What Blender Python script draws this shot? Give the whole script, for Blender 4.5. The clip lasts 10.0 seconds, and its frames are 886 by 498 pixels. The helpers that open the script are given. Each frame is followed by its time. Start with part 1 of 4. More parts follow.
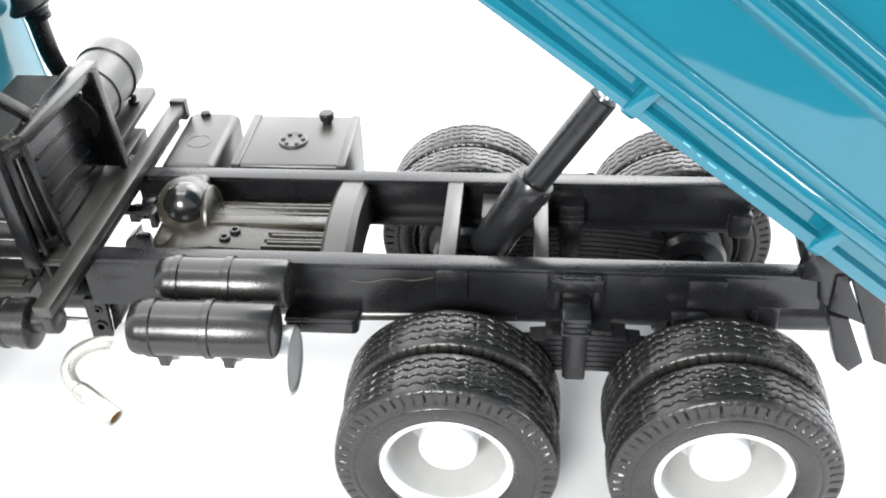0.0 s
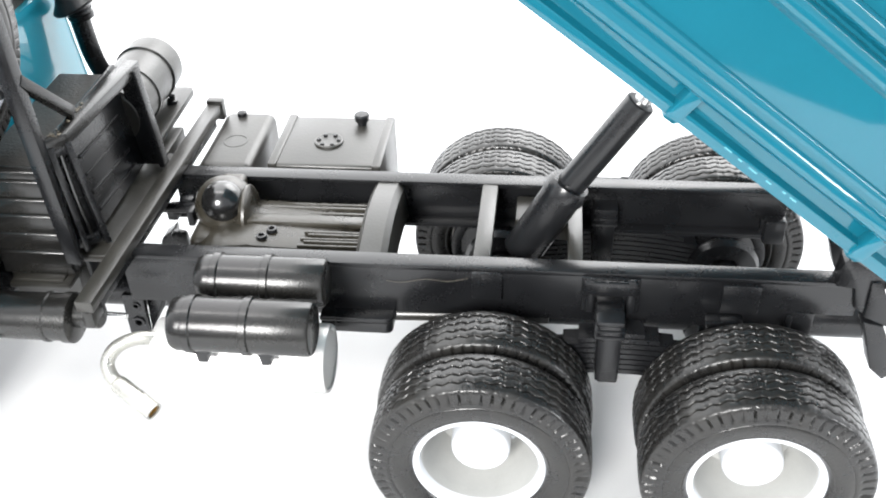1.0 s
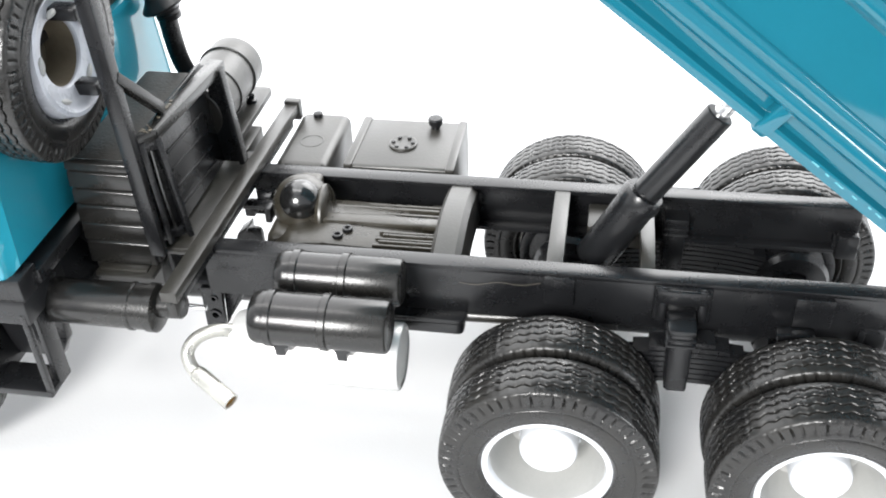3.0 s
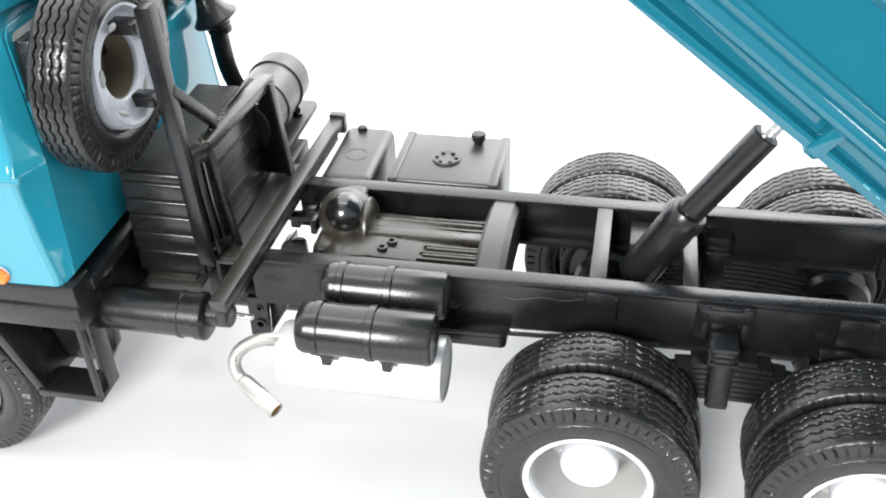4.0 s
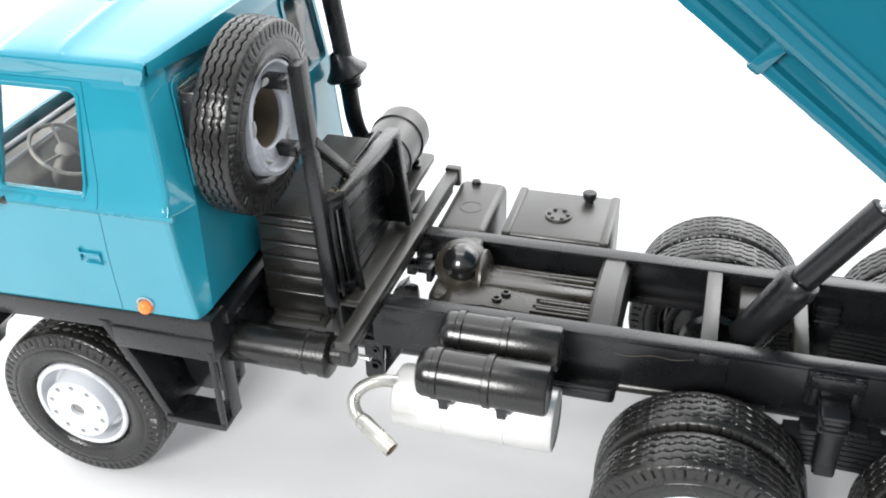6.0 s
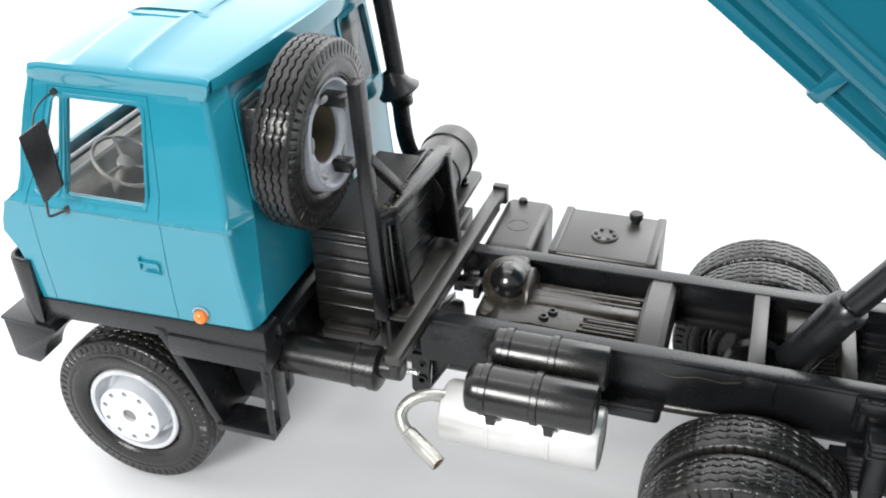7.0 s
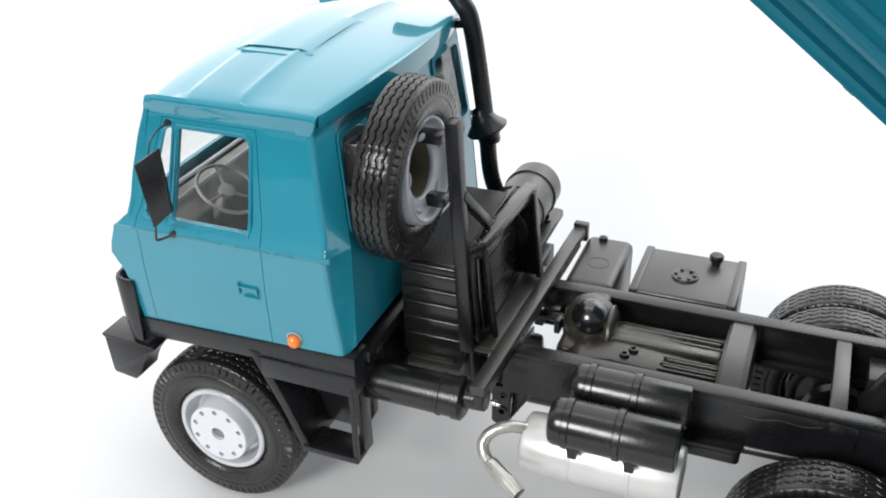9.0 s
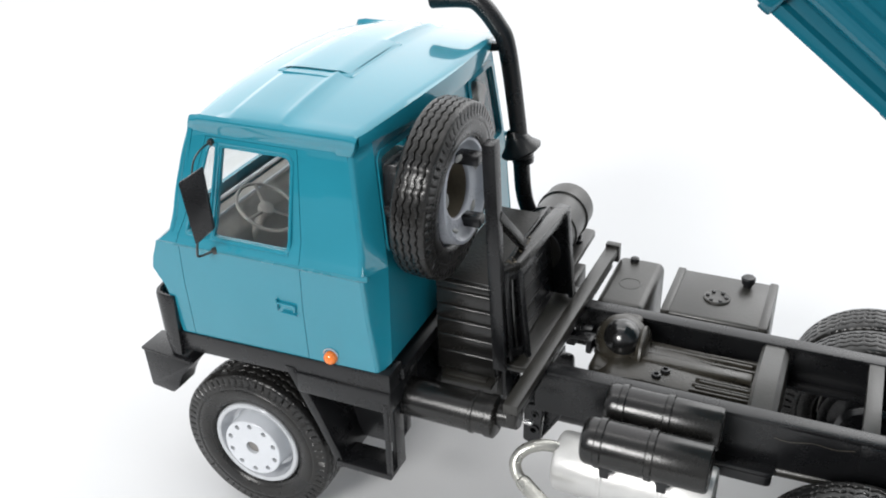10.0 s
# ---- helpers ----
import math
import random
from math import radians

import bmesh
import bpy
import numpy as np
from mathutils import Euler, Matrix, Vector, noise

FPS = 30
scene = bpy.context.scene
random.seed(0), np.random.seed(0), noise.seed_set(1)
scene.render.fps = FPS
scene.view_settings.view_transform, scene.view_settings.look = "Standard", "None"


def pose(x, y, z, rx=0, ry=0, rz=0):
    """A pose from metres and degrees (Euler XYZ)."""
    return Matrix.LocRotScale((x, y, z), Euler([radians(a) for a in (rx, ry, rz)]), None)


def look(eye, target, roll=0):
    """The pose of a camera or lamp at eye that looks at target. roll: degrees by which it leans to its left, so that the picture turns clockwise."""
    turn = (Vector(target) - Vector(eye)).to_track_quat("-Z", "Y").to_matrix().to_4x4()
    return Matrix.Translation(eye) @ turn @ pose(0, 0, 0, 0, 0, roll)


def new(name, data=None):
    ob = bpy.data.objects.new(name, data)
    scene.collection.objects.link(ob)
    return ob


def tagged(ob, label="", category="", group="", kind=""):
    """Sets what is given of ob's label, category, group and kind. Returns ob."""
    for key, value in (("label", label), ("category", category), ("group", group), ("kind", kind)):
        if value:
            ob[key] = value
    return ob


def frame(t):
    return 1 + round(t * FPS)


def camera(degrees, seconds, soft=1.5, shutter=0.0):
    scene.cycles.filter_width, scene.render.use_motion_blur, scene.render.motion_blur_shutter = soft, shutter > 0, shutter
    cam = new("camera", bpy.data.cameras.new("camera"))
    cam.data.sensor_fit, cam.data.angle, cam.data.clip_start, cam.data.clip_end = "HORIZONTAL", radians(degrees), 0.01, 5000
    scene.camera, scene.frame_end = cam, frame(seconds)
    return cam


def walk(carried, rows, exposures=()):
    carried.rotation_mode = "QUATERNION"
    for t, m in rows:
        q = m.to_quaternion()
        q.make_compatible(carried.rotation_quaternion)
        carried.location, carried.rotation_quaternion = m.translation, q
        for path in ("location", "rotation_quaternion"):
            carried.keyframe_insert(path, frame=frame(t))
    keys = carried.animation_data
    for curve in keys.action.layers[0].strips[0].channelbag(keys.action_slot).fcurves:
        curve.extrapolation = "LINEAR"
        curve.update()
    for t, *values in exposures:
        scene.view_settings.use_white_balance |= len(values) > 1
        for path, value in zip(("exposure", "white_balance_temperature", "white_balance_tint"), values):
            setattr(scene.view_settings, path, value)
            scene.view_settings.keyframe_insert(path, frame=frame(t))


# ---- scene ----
# The truck is drawn in metres of the full-size vehicle and laid down as a 1:43 model.
S = 1 / 43
LENS = 48.6
cam = camera(LENS, 10.0, soft=1.9)
PATH = [
    (0, (0.3267, -4.1698, 4.1166), (0.0009, -0.9817, 1.7229), -2.05),
    (0.5, (0.2998, -4.1929, 4.1353), (-0.0613, -1.0053, 1.7460), -2.08),
    (1, (0.2557, -4.2158, 4.1381), (-0.1512, -1.0282, 1.7561), -2.09),
    (1.5, (0.2184, -4.2296, 4.1408), (-0.2473, -1.0471, 1.7629), -2.08),
    (2, (0.1822, -4.2569, 4.1587), (-0.3189, -1.0763, 1.7853), -1.99),
    (3.5, (0.0804, -4.3293, 4.2072), (-0.5594, -1.1567, 1.8567), -2.17),
    (4, (0.0333, -4.3653, 4.2362), (-0.6615, -1.1821, 1.9158), -2.15),
    (4.5, (-0.0166, -4.4159, 4.2730), (-0.7785, -1.2194, 1.9922), -2.11),
    (5, (-0.0759, -4.4712, 4.3186), (-0.9227, -1.2656, 2.0810), -2.06),
    (5.5, (-0.1285, -4.5321, 4.3554), (-1.0493, -1.3146, 2.1646), -1.95),
    (7, (-0.2632, -4.6712, 4.4488), (-1.3763, -1.4557, 2.3460), -1.63),
    (7.5, (-0.2963, -4.7137, 4.4659), (-1.4709, -1.5019, 2.3912), -1.60),
    (8, (-0.3316, -4.7664, 4.4999), (-1.5669, -1.5604, 2.4515), -1.58),
    (8.5, (-0.3576, -4.7958, 4.5228), (-1.6490, -1.5951, 2.5009), -1.58),
    (9, (-0.3855, -4.8495, 4.5557), (-1.7299, -1.6522, 2.5631), -1.56),
    (9.5, (-0.4016, -4.8938, 4.5805), (-1.7964, -1.6984, 2.6199), -1.59),
    (10, (-0.4219, -4.9347, 4.6061), (-1.8653, -1.7414, 2.6774), -1.63),
]
EXPOSURE = [(0.0, 0.68), (2.0, 0.62), (3.5, 0.48), (5.5, 0.15), (7.5, -0.32), (10.0, -0.7)]
walk(cam, [(t, look(Vector(eye) * S, Vector(target) * S, roll)) for t, eye, target, roll in PATH], EXPOSURE)

# ---- light: a bright room behind the truck, a dim one before it, windows and lamps ----
world = bpy.data.worlds.new("studio")
scene.world = world
world.use_nodes = True
wn, wl = world.node_tree.nodes, world.node_tree.links
wn["Background"].inputs["Strength"].default_value = 1.0
wcoord = wn.new("ShaderNodeTexCoord")
wdot = wn.new("ShaderNodeVectorMath")
wdot.operation = "DOT_PRODUCT"
wdot.inputs[1].default_value = (-0.41, 0.885, 0.2)
wramp = wn.new("ShaderNodeValToRGB")
wl.new(wcoord.outputs["Generated"], wdot.inputs[0])
# the bright white wall of the room stands behind the truck, the dimmer room before it
wmap = wn.new("ShaderNodeMapRange")
wmap.inputs["From Min"].default_value, wmap.inputs["From Max"].default_value = -1.0, 1.0
wl.new(wdot.outputs["Value"], wmap.inputs["Value"])
wl.new(wmap.outputs[0], wramp.inputs[0])
wl.new(wramp.outputs[0], wn["Background"].inputs["Color"])
ramp = wramp.color_ramp
ramp.interpolation = "EASE"
ramp.elements[0].position, ramp.elements[0].color = 0.3, (0.52, 0.55, 0.59, 1)
ramp.elements[1].position, ramp.elements[1].color = 0.88, (2.9, 2.93, 2.97, 1)


def area_light(name, eye, target, size, watts, colour):
    data = bpy.data.lights.new(name, "AREA")
    data.shape, data.size, data.size_y, data.energy, data.color = "RECTANGLE", size[0], size[1], watts, colour
    ob = new(name, data)
    ob.matrix_world = look(eye, target)
    return ob


area_light("room_window", (-0.22, -0.85, 0.50), (-0.03, 0.0, 0.04), (0.28, 0.30), 11.2, (1.0, 0.99, 0.975))
area_light("side_window", (0.85, -0.16, 0.32), (0.02, -0.03, 0.05), (0.14, 0.28), 2.0, (0.97, 0.985, 1.0))
area_light("ceiling_lamp", (-0.04, -0.03, 0.6), (-0.04, 0.0, 0.02), (0.62, 0.06), 0.7, (1.0, 0.985, 0.96))
area_light("back_softbox", (0.28, 0.74, 0.60), (0.06, 0.12, 0.03), (0.7, 0.55), 4.0, (1.0, 1.0, 1.0))


# ---- materials ----
def material(name, colour, rough, metal=0.0, vary=0.15, grain=0.1, rough_vary=0.1, coat=0.0, fine=90.0, coarse=5.0, second=None, spec=0.5, wave=0.0):
    """Colour and gloss that vary at two scales, with a fine relief. Scales are per metre of the full-size truck."""
    m = bpy.data.materials.new(name)
    m.use_nodes = True
    n, l = m.node_tree.nodes, m.node_tree.links
    b = n["Principled BSDF"]
    geo = n.new("ShaderNodeTexCoord")
    scale = n.new("ShaderNodeVectorMath")
    scale.operation = "SCALE"
    scale.inputs["Scale"].default_value = 1 / S
    l.new(geo.outputs["Object"], scale.inputs[0])
    big, small = n.new("ShaderNodeTexNoise"), n.new("ShaderNodeTexNoise")
    for tex, size, detail in ((big, coarse, 5), (small, fine, 3)):
        tex.inputs["Scale"].default_value = size
        tex.inputs["Detail"].default_value = detail
        l.new(scale.outputs[0], tex.inputs["Vector"])
    mix = n.new("ShaderNodeMix")
    mix.data_type = "RGBA"
    dark = tuple(c * (1 - vary) for c in colour)
    light = second or tuple(min(1.0, c * (1 + vary) + vary * 0.02) for c in colour)
    mix.inputs["A"].default_value, mix.inputs["B"].default_value = (*dark, 1), (*light, 1)
    blend = n.new("ShaderNodeMath")
    blend.operation = "MULTIPLY_ADD"
    l.new(small.outputs["Fac"], blend.inputs[0])
    blend.inputs[1].default_value = 0.4
    stretch = n.new("ShaderNodeMapRange")
    stretch.inputs["From Min"].default_value, stretch.inputs["From Max"].default_value = 0.3, 0.7
    stretch.inputs["To Max"].default_value = 0.7
    l.new(big.outputs["Fac"], stretch.inputs["Value"])
    l.new(stretch.outputs[0], blend.inputs[2])
    l.new(blend.outputs[0], mix.inputs["Factor"])
    l.new(mix.outputs["Result"], b.inputs["Base Color"])
    gloss = n.new("ShaderNodeMapRange")
    gloss.inputs["To Min"].default_value, gloss.inputs["To Max"].default_value = max(0.02, rough - rough_vary), min(1.0, rough + rough_vary)
    l.new(blend.outputs[0], gloss.inputs["Value"])
    l.new(gloss.outputs[0], b.inputs["Roughness"])
    b.inputs["Metallic"].default_value = metal
    b.inputs["Specular IOR Level"].default_value = spec
    if coat:
        b.inputs["Coat Weight"].default_value, b.inputs["Coat Roughness"].default_value = coat, 0.04
    if grain:
        bump = n.new("ShaderNodeBump")
        bump.inputs["Strength"].default_value, bump.inputs["Distance"].default_value = grain, 0.02 * S
        l.new(small.outputs["Fac"], bump.inputs["Height"])
        l.new(bump.outputs[0], b.inputs["Normal"])
        if wave:
            swell = n.new("ShaderNodeTexNoise")
            swell.inputs["Scale"].default_value, swell.inputs["Detail"].default_value = coarse * 0.7, 0.0
            l.new(scale.outputs[0], swell.inputs["Vector"])
            slow = n.new("ShaderNodeBump")
            slow.inputs["Strength"].default_value, slow.inputs["Distance"].default_value = wave, 0.02 * S
            l.new(swell.outputs["Fac"], slow.inputs["Height"])
            l.new(slow.outputs[0], bump.inputs["Normal"])
    return m


def glass(name, tint, rough=0.02):
    m = bpy.data.materials.new(name)
    m.use_nodes = True
    n, l = m.node_tree.nodes, m.node_tree.links
    b = n["Principled BSDF"]
    b.inputs["Base Color"].default_value = (*tint, 1)
    b.inputs["Roughness"].default_value = rough
    b.inputs["Transmission Weight"].default_value = 1.0
    b.inputs["IOR"].default_value = 1.4
    return m


PAPER = material("white_paper", (0.67, 0.674, 0.68), 0.7, vary=0.02, grain=0.05, fine=60, coarse=0.6)
TEAL = material("teal_enamel", (0.0125, 0.232, 0.318), 0.3, vary=0.06, grain=0.012, rough_vary=0.04, wave=0.3, coat=1.0, fine=50, coarse=2, spec=0.1)
TEAL.node_tree.nodes["Principled BSDF"].inputs["Coat IOR"].default_value = 1.72
# the cab's teal, darkened: the bed's shade is put into the base colour
BED_TEAL = material("shaded_teal_enamel", (0.0045, 0.112, 0.162), 0.3, vary=0.06, grain=0.004, rough_vary=0.05, wave=0.07, coat=1.0, fine=50, coarse=1.6, spec=0.06)
BLACK = material("black_plastic", (0.006, 0.0063, 0.0072), 0.27, vary=0.2, grain=0.02, rough_vary=0.06, wave=0.2, fine=80, coarse=4, spec=0.5)
DUSTY = material("dusty_black_plastic", (0.015, 0.0145, 0.013), 0.34, vary=0.3, grain=0.06, rough_vary=0.12, fine=60, coarse=3, second=(0.031, 0.029, 0.024), spec=0.75, wave=0.15)
SATIN = material("satin_black_plastic", (0.008, 0.008, 0.0085), 0.24, vary=0.25, grain=0.03, rough_vary=0.07, fine=70, coarse=4, second=(0.013, 0.0125, 0.011), spec=0.55, wave=0.3)
CASING = material("grimy_casing_plastic", (0.017, 0.0155, 0.0125), 0.3, vary=0.35, grain=0.12, rough_vary=0.14, fine=28, coarse=4, second=(0.042, 0.037, 0.027), spec=0.7, wave=0.5)
GLOSSY = material("glossy_black_plastic", (0.006, 0.006, 0.006), 0.17, vary=0.2, grain=0.02, rough_vary=0.04, spec=0.9)
GRIMY = material("grimy_black_plastic", (0.014, 0.0125, 0.0105), 0.5, vary=0.3, grain=0.2, fine=60, coarse=5, spec=0.3)
RUBBER = material("tyre_rubber", (0.0115, 0.0118, 0.013), 0.27, vary=0.25, grain=0.08, rough_vary=0.1, fine=70, coarse=6, second=(0.0175, 0.0165, 0.0145), spec=0.5)
WHITE = material("white_rim_plastic", (0.66, 0.68, 0.71), 0.14, vary=0.04, grain=0.04, fine=50, coarse=4)
RIM_SILVER = material("silvery_rim_plastic", (0.62, 0.635, 0.655), 0.16, metal=0.45, vary=0.08, grain=0.05, fine=40, coarse=6, wave=0.15)
GREYRIM = material("pale_grey_rim_plastic", (0.45, 0.465, 0.505), 0.3, vary=0.2, grain=0.08, fine=50, coarse=5)
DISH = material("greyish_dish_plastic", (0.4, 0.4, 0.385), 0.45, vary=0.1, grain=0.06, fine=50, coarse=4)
WORN_TEAL = material("worn_teal_enamel", (0.012, 0.2, 0.275), 0.25, vary=0.1, grain=0.02, rough_vary=0.1, coat=0.8, fine=30, coarse=3, second=(0.03, 0.245, 0.32), spec=0.5)
SCUFF = material("worn_pale_paint", (0.10, 0.34, 0.40), 0.25, vary=0.3)
# darker grey that carries the shade of the rim's holes
RECESSED = material("shaded_recess", (0.2, 0.19, 0.18), 0.5, vary=0.2)
SILVER = material("silver_paint", (0.66, 0.655, 0.64), 0.36, metal=0.55, vary=0.1, grain=0.08, fine=120, coarse=4, wave=0.1)
TARNISH = material("tarnished_silver", (0.46, 0.455, 0.42), 0.3, metal=0.8, vary=0.2, grain=0.1, fine=40, coarse=8)
BRASS = material("yellowed_inside", (0.3, 0.17, 0.03), 0.5, vary=0.3)
ORANGE = material("orange_lamp", (0.85, 0.2, 0.02), 0.15, vary=0.1, coat=0.8)
CABIN = material("grey_cabin_plastic", (0.36, 0.34, 0.315), 0.4, vary=0.2, fine=40, coarse=5)
TAN = material("brownish_inside", (0.12, 0.1, 0.07), 0.5, vary=0.3, fine=40, coarse=8)
TABLE = material("dark_table_cloth", (0.035, 0.032, 0.03), 0.9, vary=0.3, fine=20, coarse=0.5, spec=0.03)
GLASS = glass("clear_plastic", (0.93, 0.95, 0.95))
CHROME = material("steel_rod", (0.7, 0.7, 0.7), 0.2, metal=1.0, vary=0.05)


# ---- mesh tools ----
WHERE = {}


def thing(name, place, label, category, group="", kind="", parent=None):
    ob = new(name)
    ob.empty_display_size = 0.005
    at = Vector(place) * S
    ob.location = at - (WHERE[parent] if parent else Vector())
    ob.parent = parent
    WHERE[ob] = at
    return tagged(ob, label, category, group, kind)


def mesh_of(name, bm, mat, angle=32, about=None):
    """A mesh in model size round the centre of what it shows."""
    bmesh.ops.remove_doubles(bm, verts=bm.verts, dist=1e-5)
    bmesh.ops.recalc_face_normals(bm, faces=bm.faces)
    lo = Vector([min(v.co[i] for v in bm.verts) for i in range(3)])
    hi = Vector([max(v.co[i] for v in bm.verts) for i in range(3)])
    mid = about if about is not None else (lo + hi) / 2
    for v in bm.verts:
        v.co = (v.co - mid) * S
    limit = radians(angle)
    for f in bm.faces:
        f.smooth = True
    for e in bm.edges:
        e.smooth = len(e.link_faces) == 2 and e.calc_face_angle(0.0) < limit
    me = bpy.data.meshes.new(name)
    bm.to_mesh(me)
    bm.free()
    me.materials.append(mat)
    return me, mid


def part(name, bm, mat, parent, label="", angle=32):
    me, mid = mesh_of(name, bm, mat, angle)
    ob = new(name, me)
    ob.parent = parent
    ob.location = mid * S - WHERE[parent]
    WHERE[ob] = mid * S
    return tagged(ob, label)


def put(name, me, place, parent, turn=None, label=""):
    ob = new(name, me)
    ob.parent = parent
    ob.location = Vector(place) * S - WHERE[parent]
    if turn:
        ob.rotation_euler = [radians(a) for a in turn]
    WHERE[ob] = Vector(place) * S
    return tagged(ob, label)


def merge(bm, other, m=None):
    if m is not None:
        bmesh.ops.transform(other, matrix=m, verts=other.verts)
    me = bpy.data.meshes.new("scrap")
    other.to_mesh(me)
    other.free()
    bm.from_mesh(me)
    bpy.data.meshes.remove(me)
    return bm


def box(bm, x0, x1, y0, y1, z0, z1, bevel=0.008, m=None, seg=2):
    b = bmesh.new()
    bmesh.ops.create_cube(b, size=1)
    for v in b.verts:
        v.co = Vector(((x0 + x1) / 2 + v.co.x * (x1 - x0), (y0 + y1) / 2 + v.co.y * (y1 - y0), (z0 + z1) / 2 + v.co.z * (z1 - z0)))
    if bevel:
        bmesh.ops.bevel(b, geom=b.edges, offset=bevel, segments=seg, profile=0.5, affect="EDGES")
    return merge(bm, b, m)


def prism(bm, outline, axis, lo, hi, bevel=0.006):
    """An outline pulled along an axis. axis y: points are (x, z); x: (y, z); z: (x, y)."""
    b = bmesh.new()
    lay = {"y": lambda p, d: (p[0], d, p[1]), "x": lambda p, d: (d, p[0], p[1]), "z": lambda p, d: (p[0], p[1], d)}[axis]
    ring = [b.verts.new(lay(p, lo)) for p in outline]
    face = b.faces.new(ring)
    out = bmesh.ops.extrude_face_region(b, geom=[face])
    top = [v for v in out["geom"] if isinstance(v, bmesh.types.BMVert)]
    shift = Vector(lay((0, 0), hi)) - Vector(lay((0, 0), lo))
    for v in top:
        v.co += shift
    bmesh.ops.recalc_face_normals(b, faces=b.faces)
    if bevel:
        bmesh.ops.bevel(b, geom=b.edges, offset=bevel, segments=2, profile=0.5, affect="EDGES")
    return merge(bm, b)


def lathe(bm, origin, axis, profile, n=48, wave=None):
    """A turned shape: profile of (along the axis, radius)."""
    o, a = Vector(origin), Vector(axis).normalized()
    u = a.orthogonal().normalized()
    w = a.cross(u)
    rings = []
    for s, r in profile:
        if r < 1e-4:
            rings.append([bm.verts.new(o + a * s)])
        else:
            rings.append([bm.verts.new(o + a * s + (u * math.cos(2 * math.pi * k / n) + w * math.sin(2 * math.pi * k / n)) * r) for k in range(n)])
    for p, q in zip(rings, rings[1:]):
        for k in range(n):
            j = (k + 1) % n
            if len(p) == 1 and len(q) == 1:
                continue
            if len(p) == 1:
                bm.faces.new((p[0], q[j], q[k]))
            elif len(q) == 1:
                bm.faces.new((p[k], p[j], q[0]))
            else:
                bm.faces.new((p[k], p[j], q[j], q[k]))
    return bm


def rod(bm, a, b, r, n=20, bevel=0.004, r2=None):
    a, b = Vector(a), Vector(b)
    d, r2 = (b - a).length, r if r2 is None else r2
    return lathe(bm, a, b - a, [(0, 0), (0, r - bevel), (bevel, r), (d - bevel, r2), (d, r2 - bevel), (d, 0)], n)


def tube(bm, points, r, n=14, ends=True):
    """A round wire or pipe along a smooth line through the points."""
    pts = [Vector(p) for p in points]
    line = []
    for i in range(len(pts) - 1):
        p0, p1, p2, p3 = pts[max(i - 1, 0)], pts[i], pts[i + 1], pts[min(i + 2, len(pts) - 1)]
        for k in range(6):
            t = k / 6
            line.append(0.5 * (2 * p1 + (p2 - p0) * t + (2 * p0 - 5 * p1 + 4 * p2 - p3) * t * t + (3 * p1 - p0 - 3 * p2 + p3) * t**3))
    line.append(pts[-1])
    u = (line[1] - line[0]).orthogonal().normalized()
    rings = []
    for i, p in enumerate(line):
        d = (line[min(i + 1, len(line) - 1)] - line[max(i - 1, 0)]).normalized()
        u = (u - d * u.dot(d)).normalized()
        w = d.cross(u)
        rr = r(i / (len(line) - 1)) if callable(r) else r
        rings.append([bm.verts.new(p + (u * math.cos(2 * math.pi * k / n) + w * math.sin(2 * math.pi * k / n)) * rr) for k in range(n)])
    for p, q in zip(rings, rings[1:]):
        for k in range(n):
            bm.faces.new((p[k], p[(k + 1) % n], q[(k + 1) % n], q[k]))
    if ends:
        bm.faces.new(rings[0])
        bm.faces.new(rings[-1][::-1])
    return bm


def grid(bm, rows):
    """A skin over rows of points, all rows of one length."""
    vs = [[bm.verts.new(p) for p in row] for row in rows]
    for p, q in zip(vs, vs[1:]):
        for i in range(len(p) - 1):
            bm.faces.new((p[i], p[i + 1], q[i + 1], q[i]))
    return bm


def rounded(corners, r, seg=5):
    """An outline with its corners rounded."""
    out, n = [], len(corners)
    for i in range(n):
        p, a, b = Vector(corners[i]), Vector(corners[i - 1]), Vector(corners[(i + 1) % n])
        da, db = (a - p).normalized(), (b - p).normalized()
        rr = r[i] if isinstance(r, (list, tuple)) else r
        if rr <= 0:
            out.append(tuple(p))
            continue
        s, e = p + da * rr, p + db * rr
        for k in range(seg + 1):
            t = k / seg
            out.append(tuple((1 - t) ** 2 * s + 2 * t * (1 - t) * p + t * t * e))
    return out


def sheet(bm, outline, holes, lay, thick, cuts=(), cut_axis=1):
    """A bent sheet with holes: flat outline, cut along lines, laid into space by lay(a, b, depth)."""
    from mathutils.geometry import tessellate_polygon
    loops = [[Vector((*p, 0)) for p in loop] for loop in (outline, *holes)]
    flat = [p for loop in loops for p in loop]
    b = bmesh.new()
    vs = [b.verts.new(p) for p in flat]
    for tri in tessellate_polygon(loops):
        try:
            b.faces.new([vs[i] for i in tri])
        except ValueError:
            pass
    for c in cuts:
        place, normal = [0, 0, 0], [0, 0, 0]
        place[cut_axis], normal[cut_axis] = c, 1
        bmesh.ops.bisect_plane(b, geom=list(b.verts) + list(b.edges) + list(b.faces), plane_co=place, plane_no=normal)
    b.verts.index_update()
    front = {v: bm.verts.new(lay(v.co.x, v.co.y, 0.0)) for v in b.verts}
    back = {v: bm.verts.new(lay(v.co.x, v.co.y, thick)) for v in b.verts}
    for f in b.faces:
        bm.faces.new([front[v] for v in f.verts])
        bm.faces.new([back[v] for v in reversed(f.verts)])
    for e in b.edges:
        if len(e.link_faces) == 1:
            p, q = e.verts
            bm.faces.new((front[p], front[q], back[q], back[p]))
    b.free()
    return bm


